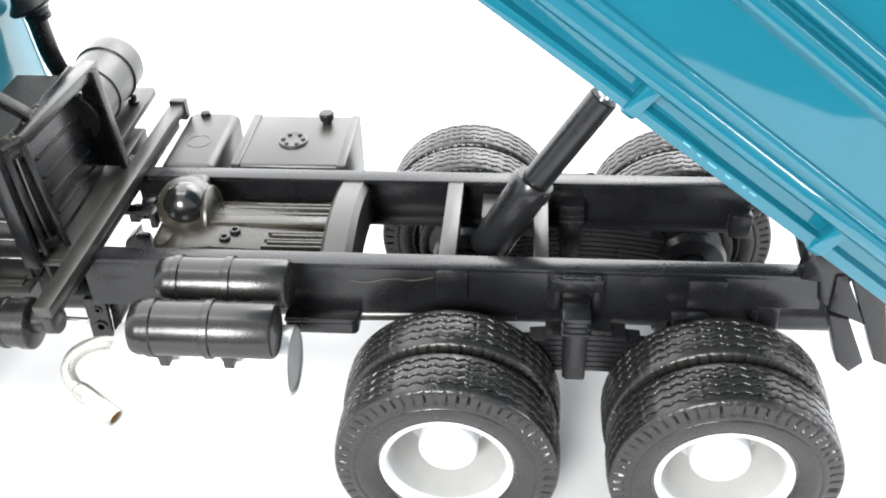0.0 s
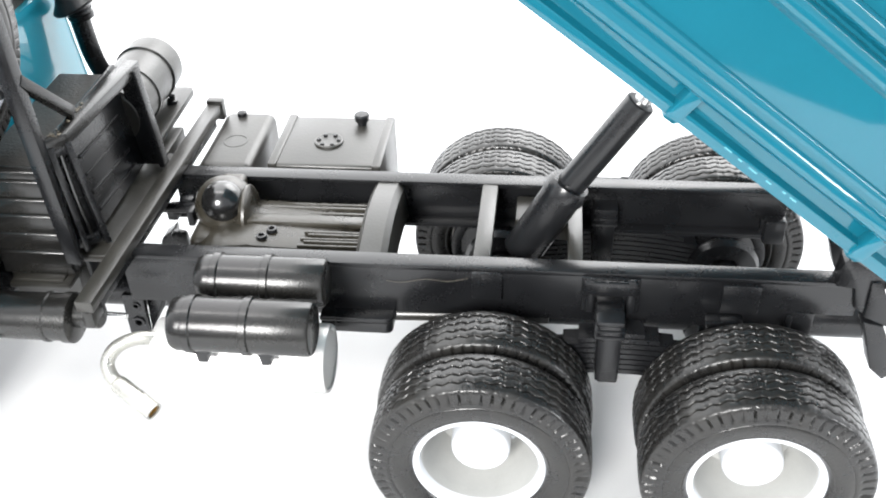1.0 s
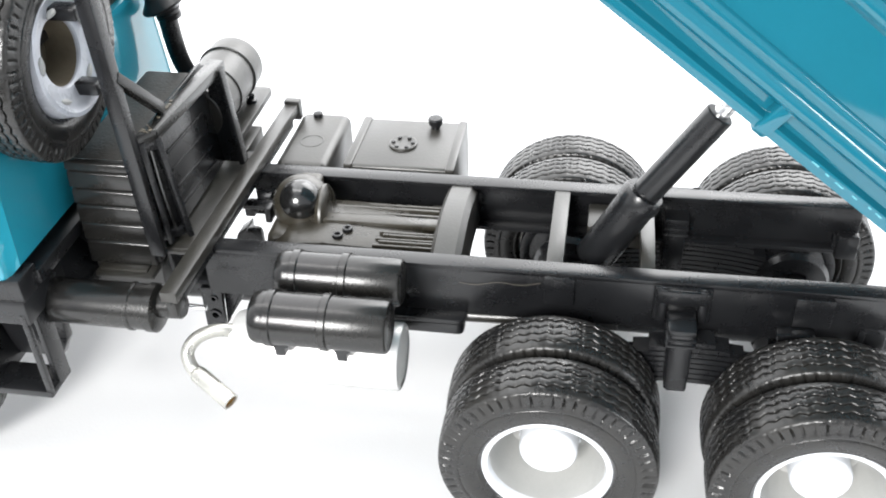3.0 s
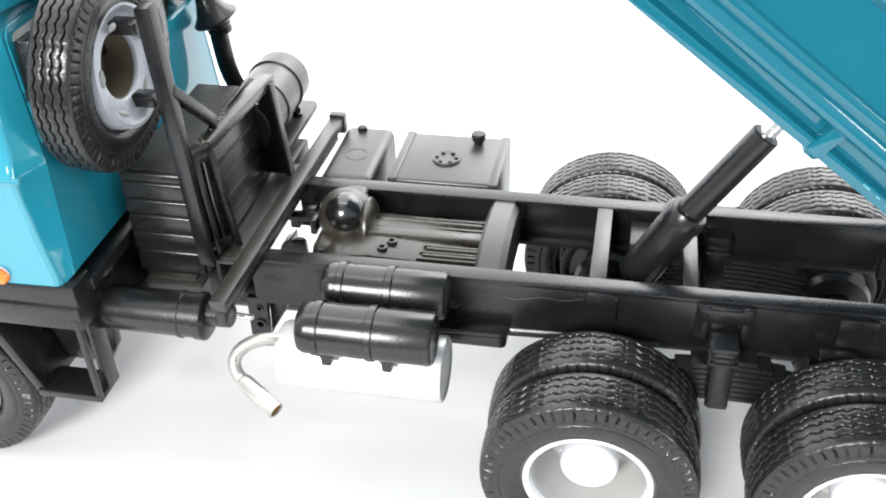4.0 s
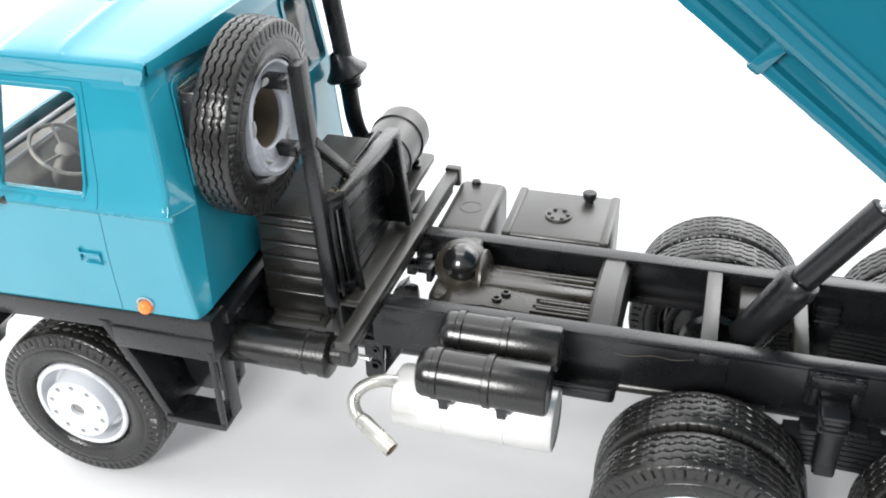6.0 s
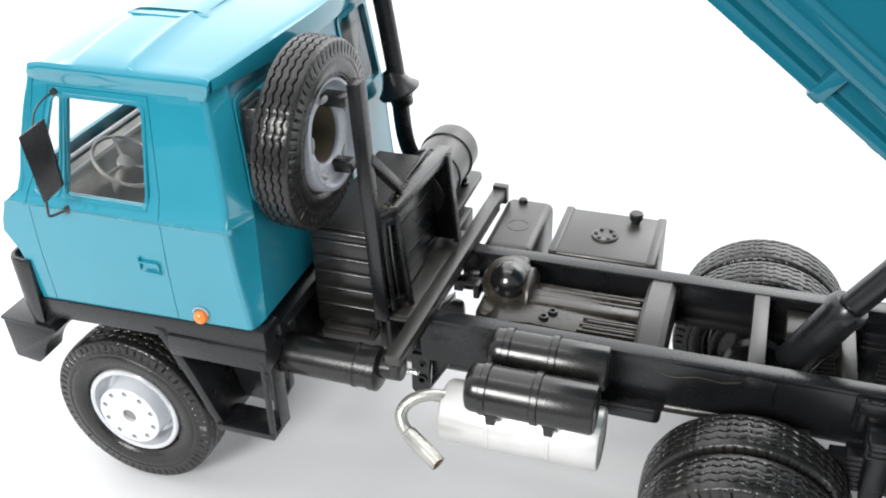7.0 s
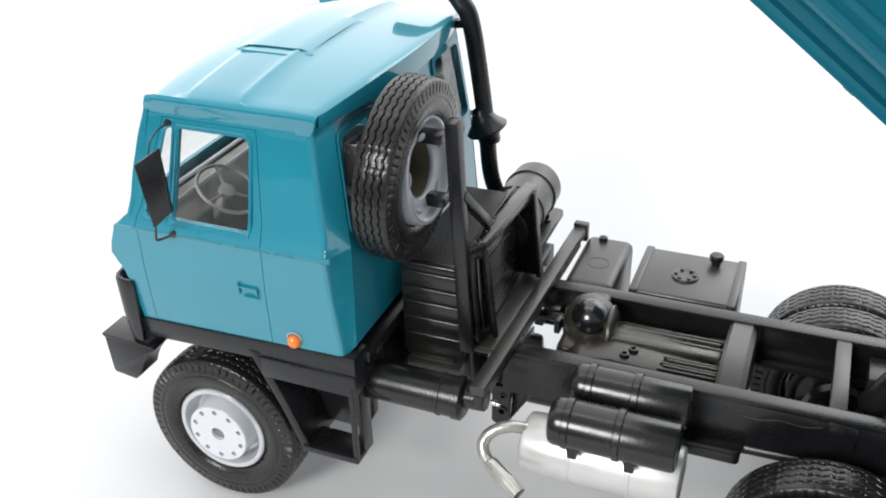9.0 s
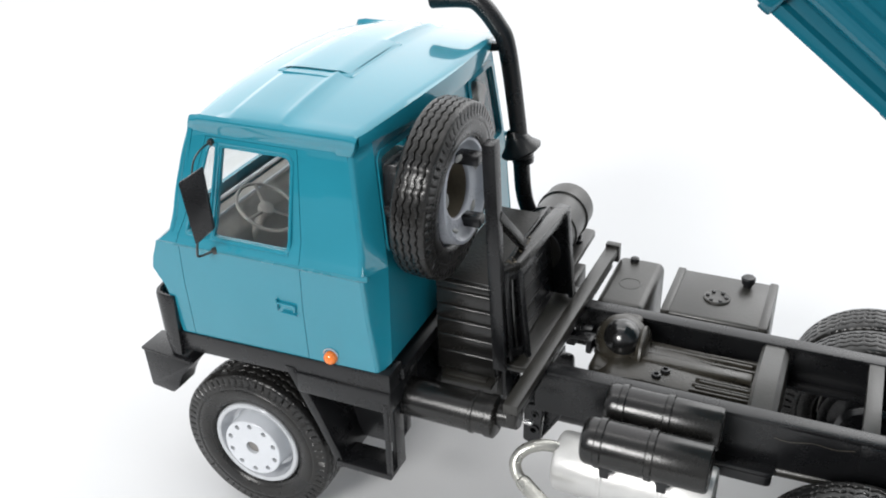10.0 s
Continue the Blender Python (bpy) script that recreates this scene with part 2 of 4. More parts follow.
# ---- the table ----
def ground():
    bm = bmesh.new()
    edge = ((-26, -5.4), (-5, -5.6), (-2.5, -5.9), (-0.5, -6.9), (0.5, -7.3), (1.3, -7.15), (1.9, -6.7), (2.35, -6.2), (2.9, -5.7), (5.0, -5.5), (26, -5.4))
    grid(bm, [[(x, y if k else front, 0) for x, front in edge] for k, y in enumerate((None, -3, 8, 22))])
    me, mid = mesh_of("ground", bm, PAPER)
    ob = new("ground", me)
    ob.location = mid * S
    tagged(ob, "smooth plain white paper sheet under the model", "ground", kind="structure")


def table():
    """The darker table on which the paper ends, a hand's width before the truck."""
    bm = bmesh.new()
    box(bm, -32, 32, -20, 25, -1.4, -0.02, 0.05)
    me, mid = mesh_of("table_top", bm, TABLE)
    ob = new("table_top", me)
    ob.location = mid * S
    tagged(ob, "dark matt table under the white paper", "table", kind="structure")


table()
ground()

truck = thing("model_truck", (-1.0, 0, 0), "teal and black scale model tipper truck, bed raised, on white paper", "model truck")

# ---- wheels ----
RT = 0.54
WAVES = 46


def tyre_mesh():
    """Tread with wavy grooves running round, notched shoulders and ringed sidewalls."""
    bm = bmesh.new()
    n = WAVES * 8
    chance = random.Random(17)
    half, w, deep = 0.118, 0.0062, 0.017
    side = [(0.06, 0.312), (0.1, 0.317), (0.117, 0.325), (0.129, 0.339), (0.128, 0.344), (0.136, 0.354), (0.141, 0.40), (0.140, 0.425), (0.136, 0.43), (0.140, 0.437), (0.139, 0.445)]
    rows = []
    for k in range(n):
        ang = 2 * math.pi * k / n
        zig = 0.0062 * math.sin(2 * math.pi * (k % 8) / 8)
        cut = chance.uniform(0.4, 1.0) if k % 6 == 0 else 0.0
        nick = chance.choice((0.0, 0.3, 1.0)) * chance.uniform(0.5, 1.0)
        row = [(-y, r) for y, r in side]
        shoulder = [(0.138, 0.45), (0.136 - 0.005 * cut, 0.458), (0.132 - 0.014 * cut, 0.470), (0.129 - 0.013 * cut, 0.503), (0.124 - 0.003 * cut, 0.521 - 0.003 * cut), (half, 0.529 - 0.002 * cut), (half - 0.012, 0.5335 - 0.001 * cut)]
        row += [(-y, r) for y, r in shoulder]
        for g in (-0.075, -0.025, 0.025, 0.075):
            top = RT - 0.007 * (abs(g) / half) ** 3
            c = g + zig
            low = 0.0045 * nick if k % 4 == 0 else 0.0
            row += [(c - w - 0.002 - low, top - 0.001 - low), (c - w, top - 0.003), (c - w * 0.6, top - deep), (c + w * 0.6, top - deep), (c + w, top - 0.003), (c + w + 0.002 + low, top - 0.001 - low)]
            if g < 0.07:
                row.append((g + 0.025 + zig * 0.9, RT - 0.006 * (abs(g + 0.025) / half) ** 3))
        row += [(y, r) for y, r in reversed(shoulder)]
        row += [(y, r) for y, r in reversed(side)]
        rows.append([bm.verts.new((math.cos(ang) * r, y, math.sin(ang) * r)) for y, r in row])
    for k in range(n):
        p, q = rows[k], rows[(k + 1) % n]
        for i in range(len(p) - 1):
            bm.faces.new((p[i], p[i + 1], q[i + 1], q[i]))
        bm.faces.new((p[0], q[0], q[-1], p[-1]))
    return mesh_of("tyre", bm, RUBBER, 38, Vector())[0]


def deep_rim_mesh():
    """Outer rim of a twin wheel, open side towards -y."""
    bm = bmesh.new()
    lathe(bm, (0, 0, 0), (0, 1, 0), [(-0.06, 0.281), (-0.11, 0.284), (-0.121, 0.288), (-0.125, 0.296), (-0.125, 0.308), (-0.12, 0.316), (-0.06, 0.317), (-0.05, 0.29), (-0.06, 0.281)], 64)
    return mesh_of("rim", bm, WHITE, 30, Vector())[0]


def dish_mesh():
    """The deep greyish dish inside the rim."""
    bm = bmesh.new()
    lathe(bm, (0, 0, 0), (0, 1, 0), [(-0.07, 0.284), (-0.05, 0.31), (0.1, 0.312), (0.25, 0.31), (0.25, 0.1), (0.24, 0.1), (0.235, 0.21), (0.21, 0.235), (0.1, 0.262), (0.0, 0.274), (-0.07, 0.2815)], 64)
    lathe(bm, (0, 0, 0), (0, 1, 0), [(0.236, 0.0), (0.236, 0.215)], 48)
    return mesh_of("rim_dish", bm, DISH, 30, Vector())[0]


def hub_mesh():
    bm = bmesh.new()
    lathe(bm, (0, 0, 0), (0, 1, 0), [(0.0, 0.0), (0.0, 0.055), (0.003, 0.06), (0.003, 0.105), (0.0, 0.11), (0.004, 0.13), (0.016, 0.14), (0.03, 0.143), (0.12, 0.145), (0.25, 0.148), (0.25, 0.0)], 48)
    for k in range(10):
        a = 2 * math.pi * k / 10
        rod(bm, (0.18 * math.cos(a), 0.2, 0.18 * math.sin(a)), (0.18 * math.cos(a), 0.25, 0.18 * math.sin(a)), 0.014, 8)
    return mesh_of("hub_cap", bm, WHITE, 30, Vector())[0]


def disc_rim_mesh():
    """The barrel of the front rim, then its raised disc with ten stud holes and a centre hole, towards -y."""
    bm = bmesh.new()
    lathe(bm, (0, 0, 0), (0, 1, 0), [(0.02, 0.2), (0.075, 0.205), (0.085, 0.222), (0.078, 0.242), (0.045, 0.258), (0.0, 0.268), (-0.02, 0.275), (-0.025, 0.285), (-0.025, 0.3), (-0.016, 0.309), (0.03, 0.312), (0.16, 0.308), (0.16, 0.1)], 64)
    barrel = mesh_of("rim", bm, RIM_SILVER, 30, Vector())[0]
    bm = bmesh.new()
    ring = [(0.203 * math.cos(2 * math.pi * k / 48), 0.203 * math.sin(2 * math.pi * k / 48)) for k in range(48)]
    holes = []
    for k in range(10):
        a = 2 * math.pi * (k + 0.5) / 10
        holes.append([(0.169 * math.cos(a) + 0.0185 * math.cos(2 * math.pi * j / 10), 0.169 * math.sin(a) + 0.0185 * math.sin(2 * math.pi * j / 10)) for j in range(10)])
    holes.append([(0.048 * math.cos(2 * math.pi * j / 16), 0.048 * math.sin(2 * math.pi * j / 16)) for j in range(16)])
    sheet(bm, ring, holes, lambda a, b, d: (a, -0.066 + d, b), 0.03)
    lathe(bm, (0, 0, 0), (0, 1, 0), [(-0.066, 0.2), (-0.061, 0.206), (0.0, 0.21), (0.09, 0.214)], 48)
    return barrel, mesh_of("wheel_disc", bm, WHITE, 30, Vector())[0]


def hole_back_mesh():
    bm = bmesh.new()
    # disc behind the stud holes, their shade painted as grey
    lathe(bm, (0, 0, 0), (0, 1, 0), [(-0.042, 0.0), (-0.042, 0.19), (-0.035, 0.19)], 32)
    return mesh_of("stud_recess", bm, RECESSED, 30, Vector())[0]


def hand_hole_mesh():
    """A raised crescent rim round a hand hole."""
    bm = bmesh.new()
    pts = [(0.238 + 0.016 * math.cos(b), 0.07, 0.05 * math.sin(b)) for b in np.linspace(-2.0, 2.0, 9)]
    tube(bm, pts, 0.0085, 8)
    return mesh_of("hand_hole", bm, RECESSED, 40, Vector())[0]


def drum_mesh():
    """Dark drum that closes the inner side of a twin wheel."""
    bm = bmesh.new()
    lathe(bm, (0, 0, 0), (0, 1, 0), [(-0.06, 0.3), (0.0, 0.302), (0.05, 0.3), (0.055, 0.28), (0.045, 0.24), (0.06, 0.2), (0.075, 0.12), (0.075, 0.0)], 48)
    return mesh_of("brake_drum", bm, BLACK, 30, Vector())[0]


DRUM = drum_mesh()
HAND_HOLE = hand_hole_mesh()
TYRE, DEEP_RIM, DISH_MESH, HUB, (BARREL, WHEEL_DISC), RECESS = tyre_mesh(), deep_rim_mesh(), dish_mesh(), hub_mesh(), disc_rim_mesh(), hole_back_mesh()


def rear_wheel(x, side):
    w = thing("twin_wheel", (x, side * 0.88, RT), "twin black tyres on a deep white rim", "", parent=truck)
    turn = None if side < 0 else (0, 0, 180)
    put("outer_tyre", TYRE, (x, -1.01 if side < 0 else 1.095, RT), w, turn).scale = (0.988, 1, 0.988)
    put("inner_tyre", TYRE, (x, -0.712 if side < 0 else 0.80, RT), w, (0, 17, 0))
    put("rim", DEEP_RIM, (x, side * 0.993, RT), w, turn, "white plastic rim ring")
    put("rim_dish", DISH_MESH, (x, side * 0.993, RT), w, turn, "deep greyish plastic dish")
    put("brake_drum", DRUM, (x, side * 0.68, RT), w, turn, "dark brake drum")
    put("hub_cap", HUB, (x, side * 1.015, RT), w, turn, "white round hub cap")


def front_wheel(side):
    x = -3.55
    w = thing("front_wheel", (x, side * 0.86, RT), "single black tyre on a white disc rim with ten holes", "", parent=truck)
    turn = None if side < 0 else (0, 0, 180)
    put("tyre", TYRE, (x, side * 0.86, RT), w, turn).scale = (0.975, 1, 0.975)
    put("rim", BARREL, (x, side * 0.96, RT), w, turn, "glossy silver-white rim barrel").scale = (0.975, 1, 0.975)
    put("wheel_disc", WHEEL_DISC, (x, side * 0.96, RT), w, turn, "white plastic disc with ten stud holes").scale = (0.975, 1, 0.975)
    for k in range(5):
        a = 2 * math.pi * (k + 0.3) / 5
        put("hand_hole", HAND_HOLE, (x, side * 0.96, RT), w, (0, math.degrees(a), 0))
    put("stud_recess", RECESS, (x, side * 0.96, RT), w, turn)


for axle in (-0.008, 1.272):
    for side in (-1, 1):
        rear_wheel(axle, side)
for side in (-1, 1):
    front_wheel(side)

# ---- chassis ----
def chassis_rail(side):
    bm = bmesh.new()
    o, i = side * 0.43, side * 0.33
    lo, hi = min(o, i), max(o, i)
    # top and bottom flange, web on the outer face
    end = 1.76 if side < 0 else 1.58
    prism(bm, [(-1.89, 1.172), (end, 1.172), (end, 1.2), (-1.89, 1.2)], "y", lo, hi, 0.005)
    wlo, whi = (lo, lo + 0.03) if side < 0 else (hi - 0.03, hi)
    prism(bm, [(-1.885, 0.90), (1.45, 0.90), (1.5, 1.0), (end - 0.005, 1.0), (end - 0.005, 1.19), (-1.885, 1.19)], "y", wlo + 0.002, whi - 0.002, 0.004)
    prism(bm, [(-1.885, 0.895), (1.45, 0.895), (1.45, 0.92), (-1.885, 0.92)], "y", lo + 0.003, hi, 0.004)
    rail = part("frame_rail", bm, BLACK, truck, "long straight black frame rail")
    plates = [(0.45, 0.73, 0.98, 1.185), (-0.09, 0.06, 1.02, 1.185), (1.12, 1.3, 1.0, 1.17)]
    for x0, x1, z0, z1 in plates:
        bm = bmesh.new()
        y0 = side * 0.43
        y1 = side * 0.452
        box(bm, x0, x1, min(y0, y1), max(y0, y1), z0, z1, 0.006)
        part("bracket_plate", bm, BLACK, rail)
    return rail


for side in (-1, 1):
    chassis_rail(side)

bm = bmesh.new()
grid(bm, [[(x, y, 1.2 + 0.05 * math.cos(y / 0.33 * math.pi / 2) - 0.012 + d) for x, d in ((-0.69, -0.2), (-0.69, -0.02), (-0.67, 0.0), (-0.56, 0.0), (-0.53, -0.03), (-0.515, -0.22))] for y in np.linspace(-0.33, 0.33, 17)])
part("arched_crossmember", bm, DUSTY, truck)
for x0, x1 in ((-0.09, -0.005), (0.378, 0.452)):
    bm = bmesh.new()
    box(bm, x0, x1, -0.335, 0.335, 1.13, 1.196, 0.006)
    box(bm, x0 + 0.02, x1 - 0.02, -0.335, 0.335, 0.9, 1.14, 0.004)
    part("crossmember", bm, DUSTY, truck)

bm = bmesh.new()
lathe(bm, (-3.9, 0, 0.65), (1, 0, 0), [(0, 0), (0, 0.1), (0.4, 0.13), (2.2, 0.12), (3.6, 0.12), (5.9, 0.12), (5.95, 0.0)], 32)
for x in (0.0, 1.3, -3.55):
    lathe(bm, (x - 0.26, 0, 0.6), (1, 0, 0), [(0, 0.1), (0.05, 0.2), (0.15, 0.25), (0.38, 0.25), (0.46, 0.2), (0.5, 0.1)], 32)
part("backbone_tube", bm, BLACK, truck, "round black backbone tube")
for x in (0.0, 1.3, -3.55):
    for side in (-1, 1):
        bm = bmesh.new()
        rod(bm, (x, side * 0.15, 0.6), (x, side * 0.9, 0.545), 0.085, 24)
        lathe(bm, (x, side * 0.42, 0.58), (0, side, 0), [(0, 0.1), (0.01, 0.19), (0.05, 0.21), (0.09, 0.19), (0.1, 0.1)], 32)
        part("half_axle", bm, BLACK, truck)

# leaf springs between the twin axles, with their hanger
for side in (-1, 1):
    bm = bmesh.new()
    for k in range(8 if side < 0 else 12):
        long = 0.12 + 0.075 * k
        z = 0.925 - 0.034 * k
        rows = []
        for s in np.linspace(-1, 1, 13):
            x, drop = 0.64 + s * long, -0.2 * (s * long) ** 2
            rows.append([(x, side * 0.47, z + drop), (x, side * 0.58, z + drop), (x, side * 0.58, z + drop + 0.026), (x, side * 0.47, z + drop + 0.026), (x, side * 0.47, z + drop)])
        grid(bm, rows)
    part("leaf_spring", bm, BLACK, truck, "black stacked leaf spring")
    bm = bmesh.new()
    y0, y1 = (-0.64, -0.44) if side < 0 else (0.3, 0.64)
    box(bm, 0.532, 0.645, y0, y1, 0.685, 1.06, 0.01)
    hanger = part("spring_hanger", bm, BLACK, truck)
    for args in ((0.515, 0.66, y0 - 0.012, y1 + 0.006, 0.965, 0.985), (0.515, 0.66, y0 - 0.012, y1 + 0.006, 1.005, 1.02), (0.52, 0.655, y0 - 0.008, y1 + 0.006, 1.04, 1.075), (0.545, 0.645, y0 + 0.01, y1 + 0.012, 0.665, 0.7), (0.47, 0.515, min(side * 0.452, side * 0.475), max(side * 0.452, side * 0.475), 0.985, 1.19), (0.665, 0.71, min(side * 0.452, side * 0.475), max(side * 0.452, side * 0.475), 0.985, 1.19), (0.46, 0.72, min(side * 0.452, side * 0.48), max(side * 0.452, side * 0.48), 1.1, 1.18)):
        bm = bmesh.new()
        box(bm, *args, 0.01)
        part("hanger_plate", bm, BLACK, hanger)

# rubber stop and stay block under the rails by the rear axle
for side in (-1, 1):
    bm = bmesh.new()
    prism(bm, [(1.05, 0.985), (1.06, 0.93), (1.22, 0.93), (1.235, 0.985), (1.2, 0.995)], "y", *sorted((side * 0.434, side * 0.51)), 0.008)
    part("rubber_stop", bm, BLACK, truck)
    bm = bmesh.new()
    box(bm, 1.46, 1.575, *sorted((side * 0.33, side * 0.435)), 0.86, 1.01, 0.01)
    box(bm, 1.44, 1.47, *sorted((side * 0.36, side * 0.45)), 0.88, 1.0, 0.006)
    part("stay_block", bm, BLACK, truck)

# gearbox between the rails
bm = bmesh.new()
prism(bm, [(-1.66, 0.72), (-0.72, 0.72), (-0.70, 1.06), (-0.75, 1.1), (-1.3, 1.12), (-1.52, 1.10), (-1.66, 1.0)], "y", -0.205, 0.24, 0.035)
box(bm, -0.8, -0.6, -0.24, 0.3, 0.7, 1.08, 0.03)
box(bm, -1.42, -0.7, -0.01, 0.075, 1.10, 1.135, 0.014)
gearbox = part("gearbox", bm, CASING, truck, "dusty black gearbox casing with ribs")
for k in range(5):
    bm = bmesh.new()
    box(bm, (-1.03, -1.0, -1.022, -0.985, -1.01)[k], -0.68, -0.195 + k * 0.026, -0.179 + k * 0.026, 1.07, (1.121, 1.129, 1.127, 1.136, 1.134)[k], 0.005)
    part("cooling_rib", bm, CASING, gearbox)
for k in range(4):
    bm = bmesh.new()
    box(bm, (-1.33, -1.27, -1.31, -1.24)[k], (-1.0, -0.69, -0.72, -0.69)[k], 0.07 + k * 0.042, 0.092 + k * 0.042, 1.07, (1.118, 1.112, 1.12, 1.114)[k], 0.005)
    part("cooling_rib", bm, CASING, gearbox)
for p in ((-1.19, -0.075), (-1.23, -0.14)):
    bm = bmesh.new()
    lathe(bm, (p[0], p[1], 1.122), (0, 0, 1), [(0, 0.03), (0.016, 0.027), (0.018, 0.016), (0.002, 0.014), (0.002, 0.0)], 14)
    part("plug", bm, BLACK, gearbox)
def ball(bm, centre, axis, r, flat=1.0):
    return lathe(bm, centre, axis, [(r * flat * math.sin(a), r * math.cos(a)) for a in np.linspace(-math.pi / 2, math.pi / 2, 19)], 36)


bm = bmesh.new()
ball(bm, (-1.505, 0.14, 1.13), (0.3, -0.6, 0.7), 0.168, 0.85)
lathe(bm, (-1.4, 0.13, 1.08), (1, 0.05, 0), [(0, 0.0), (0, 0.15), (0.02, 0.165), (0.035, 0.165), (0.06, 0.13), (0.07, 0.0)], 28)
box(bm, -1.56, -1.42, 0.2, 0.335, 1.08, 1.225, 0.03, seg=3)
box(bm, -1.66, -1.4, -0.12, 0.2, 0.9, 1.08, 0.05, seg=3)
bell = part("bell_housing", bm, CASING, truck, "dusty rounded black bell housing")
bm = bmesh.new()
ball(bm, (-1.497, 0.095, 1.178), (0.3, -0.6, 0.7), 0.122)
part("bell_dome", bm, GLOSSY, bell, "glossy black dome")
bm = bmesh.new()
rod(bm, (-2.0, 0.2, 1.05), (-1.6, 0.18, 1.08), 0.03)
box(bm, -1.8, -1.72, 0.2, 0.28, 1.06, 1.115, 0.01)
box(bm, -1.88, -1.82, 0.18, 0.28, 0.98, 1.05, 0.008)
box(bm, -1.73, -1.69, 0.1, 0.22, 1.0, 1.1, 0.01)
part("shaft_joint", bm, BLACK, bell)
bm = bmesh.new()
prism(bm, rounded([(-1.99, 0.45), (-1.865, 0.45), (-1.875, 0.765), (-1.975, 0.765)], [0, 0, 0.045, 0.045]), "y", 0.36, 0.4, 0.006)
prism(bm, rounded([(-2.09, 0.45), (-1.97, 0.45), (-1.97, 0.75), (-2.06, 0.68)], [0, 0, 0.01, 0.03]), "y", 0.4, 0.5, 0.006)
lathe(bm, (-1.9, 0.362, 0.635), (0, -1, 0), [(0, 0.024), (0.012, 0.022), (0.012, 0.014), (0.0, 0.013), (0.0, 0.0)], 14)
part("lug_plate", bm, BLACK, truck)

# ---- tanks on the far side ----
bm = bmesh.new()
box(bm, -1.35, -0.69, 0.49, 1.07, 0.68, 1.185, 0.022, seg=3)
tank = part("fuel_tank", bm, DUSTY, truck, "box-shaped dusty black fuel tank")
for x in (-1.325, -0.715):
    bm = bmesh.new()
    box(bm, x - 0.028, x + 0.028, 0.484, 1.076, 0.672, 1.193, 0.012)
    part("strap", bm, DUSTY, tank)
bm = bmesh.new()
lathe(bm, (-1.04, 0.755, 1.184), (0, 0, 1), [(0, 0.088), (0.014, 0.085), (0.018, 0.078), (0.012, 0.045), (0.014, 0.0)], 32)
part("sender_plate", bm, DUSTY, tank)
bm = bmesh.new()
for k in range(6):
    a = 2 * math.pi * k / 6
    lathe(bm, (-1.04 + 0.06 * math.cos(a), 0.755 + 0.06 * math.sin(a), 1.196), (0, 0, 1), [(0, 0.014), (0.012, 0.012), (0.014, 0.0)], 8)
part("sender_bolts", bm, BLACK, tank)
bm = bmesh.new()
lathe(bm, (-0.878, 0.985, 1.18), (0, 0, 1), [(0, 0.03), (0.025, 0.03), (0.03, 0.042), (0.065, 0.048), (0.075, 0.04), (0.078, 0.0)], 24)
part("filler_cap", bm, BLACK, tank, "black round filler cap")
bm = bmesh.new()
box(bm, -1.78, -1.452, 0.47, 1.14, 0.70, 1.172, 0.055, seg=4)
tank = part("small_tank", bm, DUSTY, truck, "small rounded dusty black tank")
bm = bmesh.new()
lathe(bm, (-1.66, 1.075, 1.165), (0, 0, 1), [(0, 0.032), (0.03, 0.03), (0.036, 0.02), (0.038, 0.0)], 18)
part("filler_cap", bm, BLACK, tank)
bm = bmesh.new()
lathe(bm, (-1.615, 0.76, 1.1705), (0, 0, 1), [(0, 0.075), (0.004, 0.072), (0.004, 0.066), (0.0, 0.064)], 32)
part("embossed_ring", bm, DUSTY, tank)

# ---- air tanks and exhaust on the near side ----
def air_tank(x0, x1, y, z, r):
    bm = bmesh.new()
    d = x1 - x0
    prof = [(0, 0), (0.0, r * 0.75), (0.012, r * 0.92), (0.035, r), (0.06, r)]
    for c in (0.1, d * 0.55):
        prof += [(c - 0.022, r), (c - 0.016, r + 0.009), (c + 0.016, r + 0.009), (c + 0.022, r)]
    prof += [(d - 0.016, r), (d - 0.004, r - 0.006), (d, r - 0.014), (d - 0.002, r - 0.02), (d - 0.004, 0)]
    lathe(bm, (x0, y, z), (1, 0, 0), prof, 40)
    return part("air_tank", bm, SATIN, truck, "black air cylinder with raised bands")


air_tank(-1.41, -0.775, -0.60, 1.205, 0.12)
front_tank = air_tank(-1.45, -0.78, -0.905, 1.175, 0.13)
for x in (-1.315, -1.01):
    bm = bmesh.new()
    prism(bm, [(x - 0.05, 1.07), (x + 0.05, 1.07), (x + 0.045, 1.045), (x + 0.025, 1.035), (x + 0.025, 0.99), (x - 0.025, 0.99), (x - 0.03, 1.04)], "y", -0.97, -0.84, 0.006)
    part("tank_foot", bm, BLACK, front_tank)

bm = bmesh.new()
R = 0.172
lathe(bm, (-1.635, -0.75, 0.85), (1, 0, 0), [(0, 0), (0, R - 0.03), (0.012, R - 0.008), (0.03, R), (0.27, R), (0.275, R + 0.004), (0.29, R + 0.004), (0.295, R), (0.6, R), (0.605, R + 0.004), (0.62, R + 0.004), (0.625, R), (0.86, R), (0.872, R - 0.006), (0.875, R - 0.02), (0.868, R - 0.03), (0.868, 0)], 48)
muffler = part("muffler", bm, SILVER, truck, "silver cylindrical exhaust muffler")
bm = bmesh.new()
tube(bm, [(-1.6, -0.80, 0.975), (-1.70, -0.83, 0.99), (-1.785, -0.87, 0.965), (-1.83, -0.91, 0.905), (-1.805, -0.955, 0.852), (-1.755, -0.985, 0.826)], 0.034, 18)
part("exhaust_pipe", bm, TARNISH, muffler, "bent tarnished silver pipe")
bm = bmesh.new()
